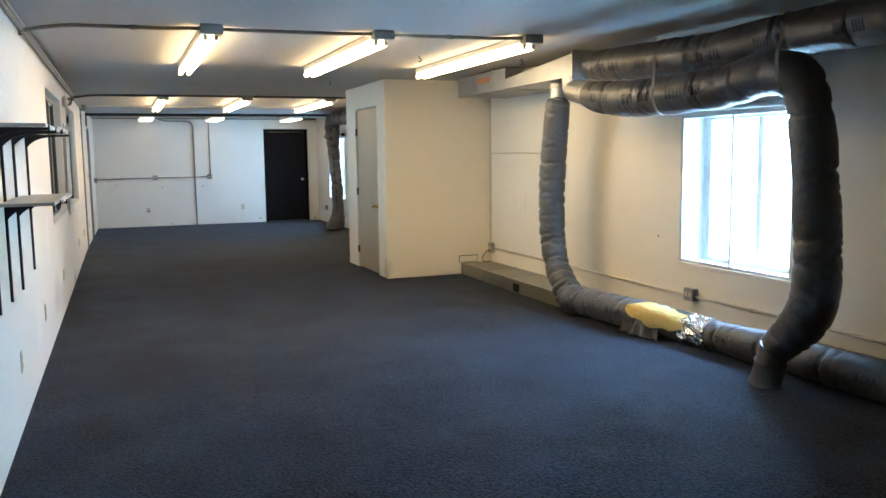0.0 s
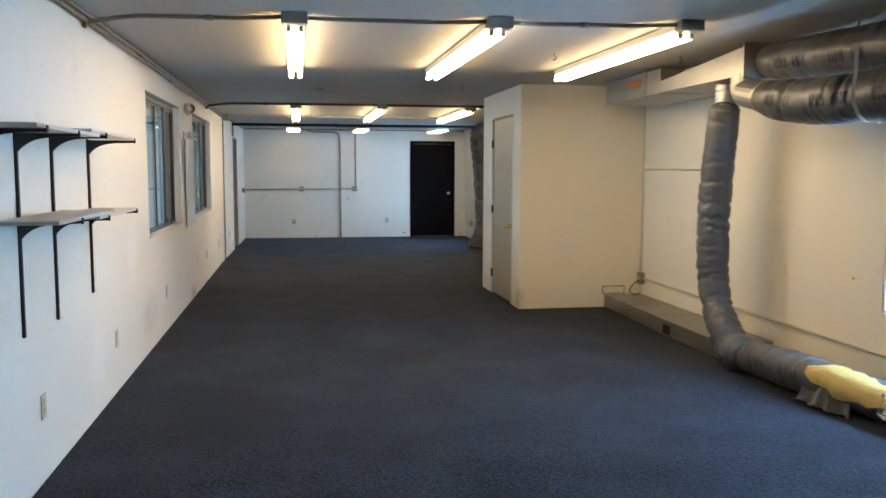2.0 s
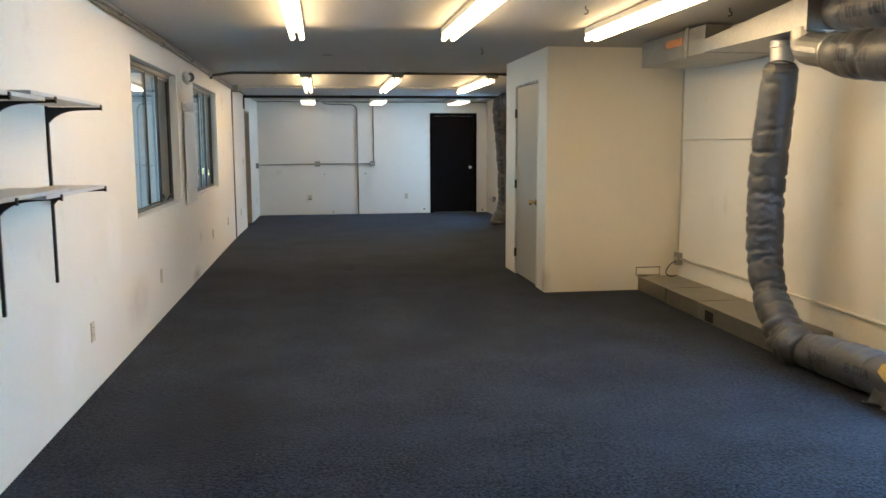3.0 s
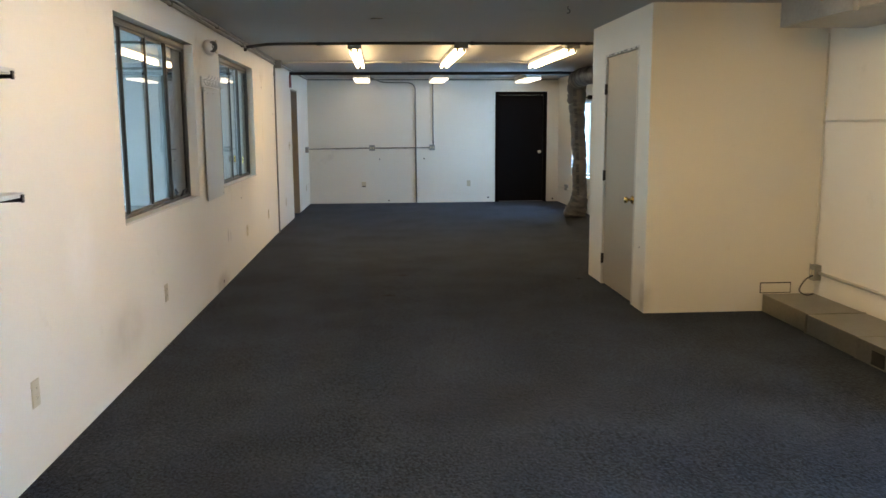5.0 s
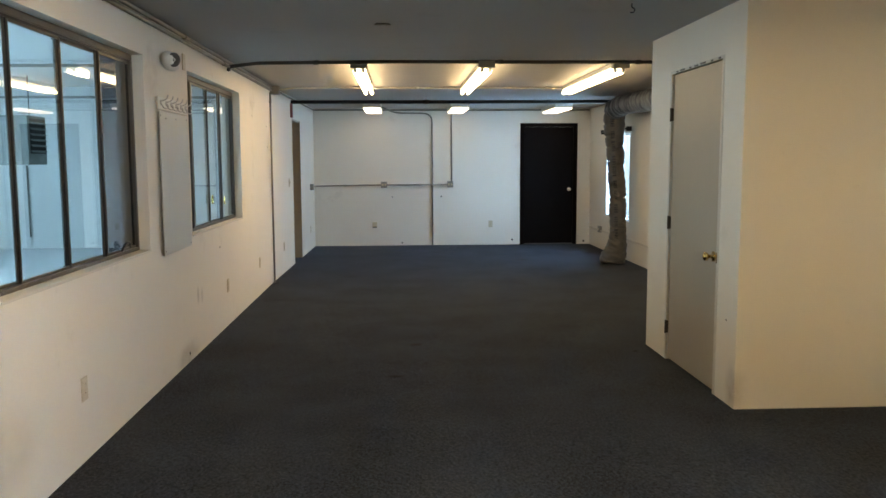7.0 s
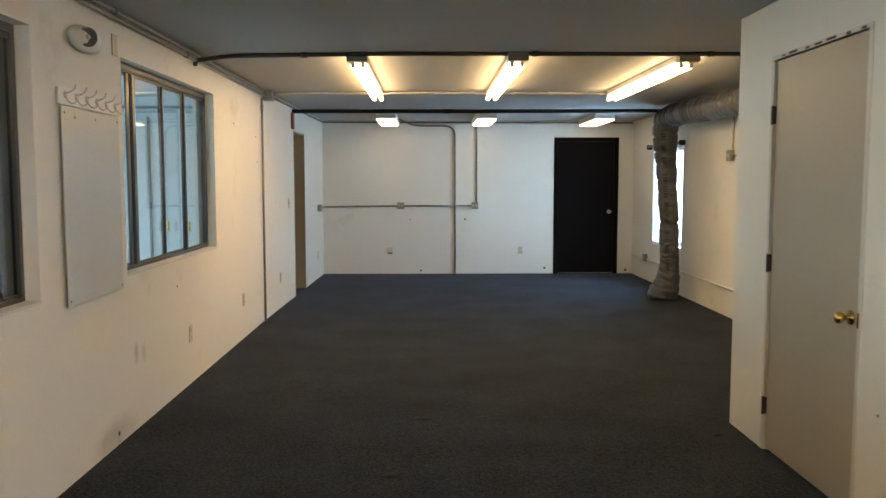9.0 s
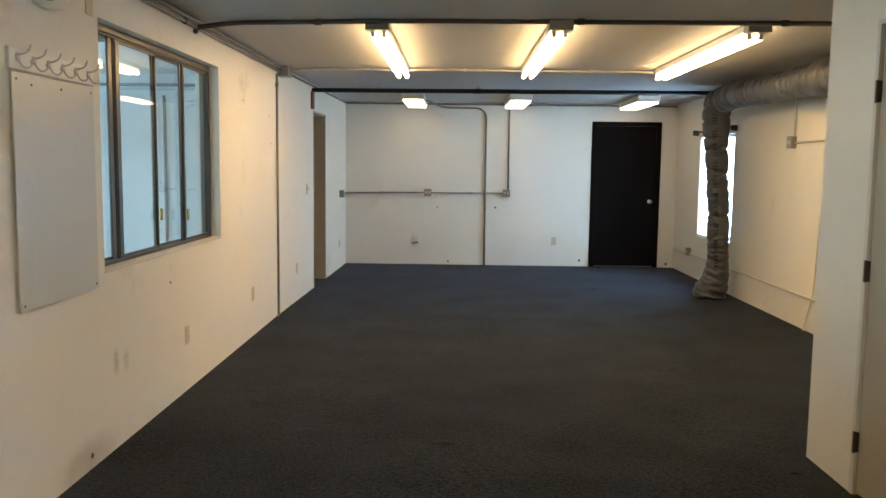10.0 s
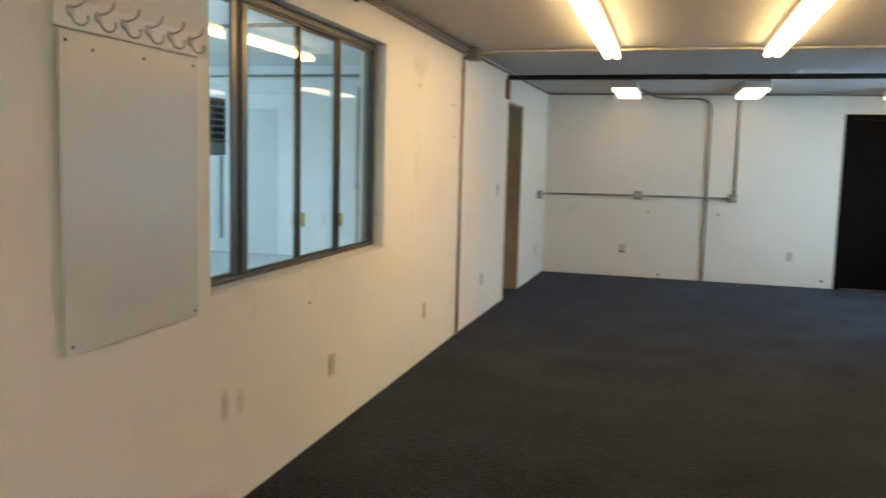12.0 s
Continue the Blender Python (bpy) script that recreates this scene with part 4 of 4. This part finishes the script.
# along the floor
t, sk, fc, ln, C = duct("flexible_duct", [(3.885, 6.58, 0.118, 0.10), (3.92, 6.38, 0.128, 0.125), (3.97, 6.0, 0.13, 0.128), (4.02, 5.6, 0.13, 0.128), (4.05, 5.28, 0.122, 0.118), (4.06, 5.14, 0.115, 0.108), (4.07, 4.95, 0.118, 0.112), (4.09, 4.5, 0.126, 0.124), (4.12, 3.7, 0.128, 0.126), (4.15, 2.6, 0.128, 0.126), (4.15, 0.8, 0.128, 0.126), (4.15, YN, 0.128, 0.126)],
                     "grey flexible duct on the carpet with torn film", 33, 12)
for s in (0.022, 0.058, 0.195, 0.335):
    lettering(t, sk, fc, ln, "8 DIA", s, (-0.95, -0.2, 0.12), 0.072)
a0 = fc(0.12, (-0.85, -0.1, 0.55))
bm = bmesh.new()
n, m = 26, 14
g = []
for i in range(n + 1):
    u = i / n
    half = 0.85 * (min(1, u * 2.2 + 0.08) ** 0.6) * (1 - 0.35 * max(0, u - 0.6) / 0.4)
    g.append([bm.verts.new(sk(0.085 + 0.072 * u, a0 - half + 2 * half * j / m + 0.08 * math.sin(u * 17), 0.008 + 0.028 * math.sin(math.pi * j / m) * math.sin(math.pi * min(1, u * 1.1)) + 0.006 * noise.noise(Vector((i * 0.5, j * 0.6, 1))))) for j in range(m + 1)])
for i in range(n):
    for j in range(m):
        bm.faces.new((g[i][j], g[i + 1][j], g[i + 1][j + 1], g[i][j + 1]))
part("insulation", bm, WOOL, t, "exposed yellow glass wool", True)
bm = bmesh.new()
g = []
front = fc(0.12, (-1, -0.2, -0.35))
sgn = 1 if math.sin(front - a0) > 0 else -1
for i in range(25):
    u = i / 24
    top = sk(0.084 + 0.044 * u, a0 + sgn * (0.75 + 0.25 * math.sin(u * 9)), 0.010)
    reach = 0.030 * math.sin(math.pi * min(1, 0.12 + u)) ** 0.7 + 0.03 * math.sin(u * 21)
    foot = Vector((top.x - 0.025 - reach, top.y - 0.10 * u + 0.03, 0.008 + 0.012 * abs(math.sin(u * 12))))
    row = []
    for j in range(9):
        k = j / 8
        p = top.lerp(foot, k)
        p.z = max(0.006, p.z - 0.05 * math.sin(math.pi * k) + 0.022 * noise.noise(Vector((i * 0.35, j * 0.5, 9))) * math.sin(math.pi * min(1, k + 0.15)))
        row.append(bm.verts.new(p))
    g.append(row)
for i in range(24):
    for j in range(8):
        bm.faces.new((g[i][j], g[i + 1][j], g[i + 1][j + 1], g[i][j + 1]))
fl = part("torn_flap", bm, FILM, t, "torn flap of pale grey film", False)
md = fl.modifiers.new("thick", "SOLIDIFY")
md.thickness = 0.002
# foil wrap
P5 = [(4.052, 5.25, 0.120), (4.058, 5.17, 0.117), (4.064, 5.05, 0.116), (4.068, 4.98, 0.117)]
rngf = random.Random(2)
bm = sweep(fillet(P5, 0.03, 4), lambda i, a: 0.119 + 0.022 * noise.noise(Vector((i * 1.7, math.cos(a) * 7, math.sin(a) * 7))), 40)
part("foil_wrap", bm, FOIL, t, "crumpled shiny foil tape joint")

# far duct
t, sk, fc, ln, C = duct("flexible_duct", [(4.10, 11.3, 2.18, 0.13), (4.08, 12.4, 2.18, 0.135), (4.06, 13.25, 2.17, 0.14), (4.05, 13.55, 2.155, 0.16), (4.04, 13.8, 2.16, 0.135), (4.03, 14.8, 2.17, 0.13), (4.03, 15.6, 2.19, 0.135), (4.03, 16.05, 2.17, 0.14), (4.04, 16.24, 2.08, 0.135)],
                     "grey film-wrapped duct running under the ceiling", 41, 24, 0.08, fold=1.7)
part("tape_band", sweep([(4.052, 13.47, 2.158), (4.049, 13.63, 2.156)], lambda i, a: 0.158 + 0.006 * noise.noise(Vector((i * 2, math.cos(a) * 4, math.sin(a) * 4))), 32), PALEFILM, t, "bunched silver-grey tape joint", True)
t, sk, fc, ln, C = duct("flexible_duct", [(4.04, 16.26, 2.28, 0.09), (4.04, 16.26, 2.17, 0.145), (4.045, 16.25, 1.8, 0.135), (4.06, 16.21, 1.4, 0.122), (4.08, 16.17, 0.95, 0.118), (4.09, 16.16, 0.5, 0.12), (4.09, 16.17, 0.28, 0.14), (4.06, 16.20, 0.13, 0.18), (4.04, 16.22, 0.05, 0.19), (4.04, 16.22, 0.012, 0.16)],
                     "grey film-wrapped duct standing on the carpet by the window", 45, 30, 0.09, fold=1.9)
print_marks(t, sk, fc, ln, [0.10, 0.25, 0.40, 0.55, 0.70], (-0.5, -1, 0), 0.4, 9)

# sheet metal header under the ceiling
hd = thing("duct_header", (4.0, 7.7, 2.11), "galvanised sheet-metal duct header with seams", "duct header")
part("body", box((3.715, 7.75, 2.113), (4.33, 8.97, 2.325), 0.003), GALV, hd)
bm = bmesh.new()
q = [(3.735, 6.47, 2.125), (3.735, 6.47, 2.318), (4.33, 6.47, 2.335), (4.33, 6.47, 2.125), (3.71, 8.05, 2.119), (3.71, 8.05, 2.19), (3.86, 8.05, 2.328), (4.33, 8.05, 2.119)]
vs = [bm.verts.new(p) for p in q]
for f in ((0, 1, 2, 3), (7, 6, 5, 4), (4, 5, 1, 0), (5, 6, 2, 1), (3, 7, 4, 0), (6, 7, 3, 2)):
    bm.faces.new([vs[i] for i in f])
part("transition", bm, GALV, hd)
part("end_flange", box((3.722, 6.452, 2.105), (4.335, 6.472, 2.345), 0.002), GALV, hd)
part("hanger", box((3.702, 8.02, 2.10), (3.712, 8.05, 2.345), 0.001), GALV, hd)
part("rusty_patch", box((3.708, 8.13, 2.215), (3.7142, 8.44, 2.275), 0.001), ORANGE, hd, "rust-orange bare patch")
part("seam", box((3.708, 8.08, 2.105), (3.716, 8.10, 2.327), 0.001), GALV, hd)

# floor duct of sheet metal by the closet
fd = thing("floor_duct", (4.1, 8.2, 0), "dusty sheet-metal duct box along the wall on the carpet", "duct")
for y0, y1, xx in ((8.74, 9.44, 3.925), (8.12, 8.735, 3.912), (6.92, 8.115, 3.905)):
    part("section", box((xx, y0, 0.0), (XR - 0.012, y1, 0.138), 0.004), DULLGALV, fd)
for y in (8.737, 8.118):
    part("seam", box((3.90, y - 0.008, 0.0), (XR - 0.01, y + 0.008, 0.1425), 0.002), DULLGALV, fd)
part("opening", box((3.8985, 7.82, 0.014), (3.9065, 7.95, 0.098), 0.001), DARK, fd, "square black hole")

# ---- small things on ceiling and floor ----
for x, y in ((2.62, 7.25), (3.62, 7.20), (2.39, 9.68)):
    h = thing("ceiling_hook", (x, y, H), "small dark metal hook in the ceiling", "hook", "hooks in the ceiling")
    part("hook", sweep(smooth_path([(x, y, H), (x, y, H - 0.02), (x + 0.016, y, H - 0.032), (x + 0.010, y, H - 0.05), (x - 0.010, y, H - 0.052)], 0.004), 0.004, 6), BLACKMETAL, h, "", True)
cap = thing("ceiling_cover_plate", (0.937, 10.45, H), "flat grey round cover on the ceiling", "cover plate")
part("disc", lathe([(0, 0.055), (0.006, 0.052), (0.008, 0.02)], (0.937, 10.45, H - 0.0005), (0, 0, -1), 24), DULLGALV, cap, "", True)
# dark scraps, some standing in for shade in the carpet's wrinkles and dents
rng = random.Random(11)
for x, y, s in ((3.08, 18.44, 0.055), (3.19, 18.40, 0.05), (2.84, 16.74, 0.09), (2.82, 10.91, 0.035), (4.20, 14.2, 0.10), (1.15, 11.25, 0.09), (1.0, 10.3, 0.07), (0.55, 3.1, 0.05), (0.2, 2.6, 0.05), (-0.43, 14.62, 0.04)):
    w = thing("carpet_mark", (x, y, 0), "small raised dark mark on the carpet, for scraps and shaded dents", "debris", "scraps on the carpet")
    bm = bmesh.new()
    k = 9
    ctr = bm.verts.new((x, y, 0.014))
    ring = [bm.verts.new((x + math.cos(6.283 * i / k) * s * rng.uniform(0.6, 1.0), y + math.sin(6.283 * i / k) * s * 0.35 * rng.uniform(0.5, 1.0), 0.003)) for i in range(k)]
    for i in range(k):
        bm.faces.new((ctr, ring[i], ring[(i + 1) % k]))
    part("dark_mark", bm, DARK, w, "", True)

for p, ax, r in (((0.908, YB, 0.838), (0, -1, 0), 0.010), ((1.754, YB, 0.844), (0, -1, 0), 0.014), ((1.073, YB, 0.047), (0, -1, 0), 0.014), ((2.989, YB, 0.086), (0, -1, 0), 0.018), ((4.25, YB, 0.052), (0, -1, 0), 0.018),
                 ((XL, 11.907, 0.728), (1, 0, 0), 0.008), ((XL, 10.825, 0.06), (1, 0, 0), 0.014), ((XL, 14.55, 1.62), (1, 0, 0), 0.008), ((XL, 14.5, 1.86), (1, 0, 0), 0.008), ((XL, 13.6, 1.93), (1, 0, 0), 0.007), ((CX, 9.6, 0.5), (-1, 0, 0), 0.006), ((XR, 6.05, 0.75), (-1, 0, 0), 0.009)):
    k = thing("wall_plug", p, "small dark hole and plug in the painted wall", "wall mark", "marks on the walls")
    part("plug", lathe([(-0.004, r), (0.002, r), (0.003, r * 0.5)], p, ax, 9), HINGE, k)
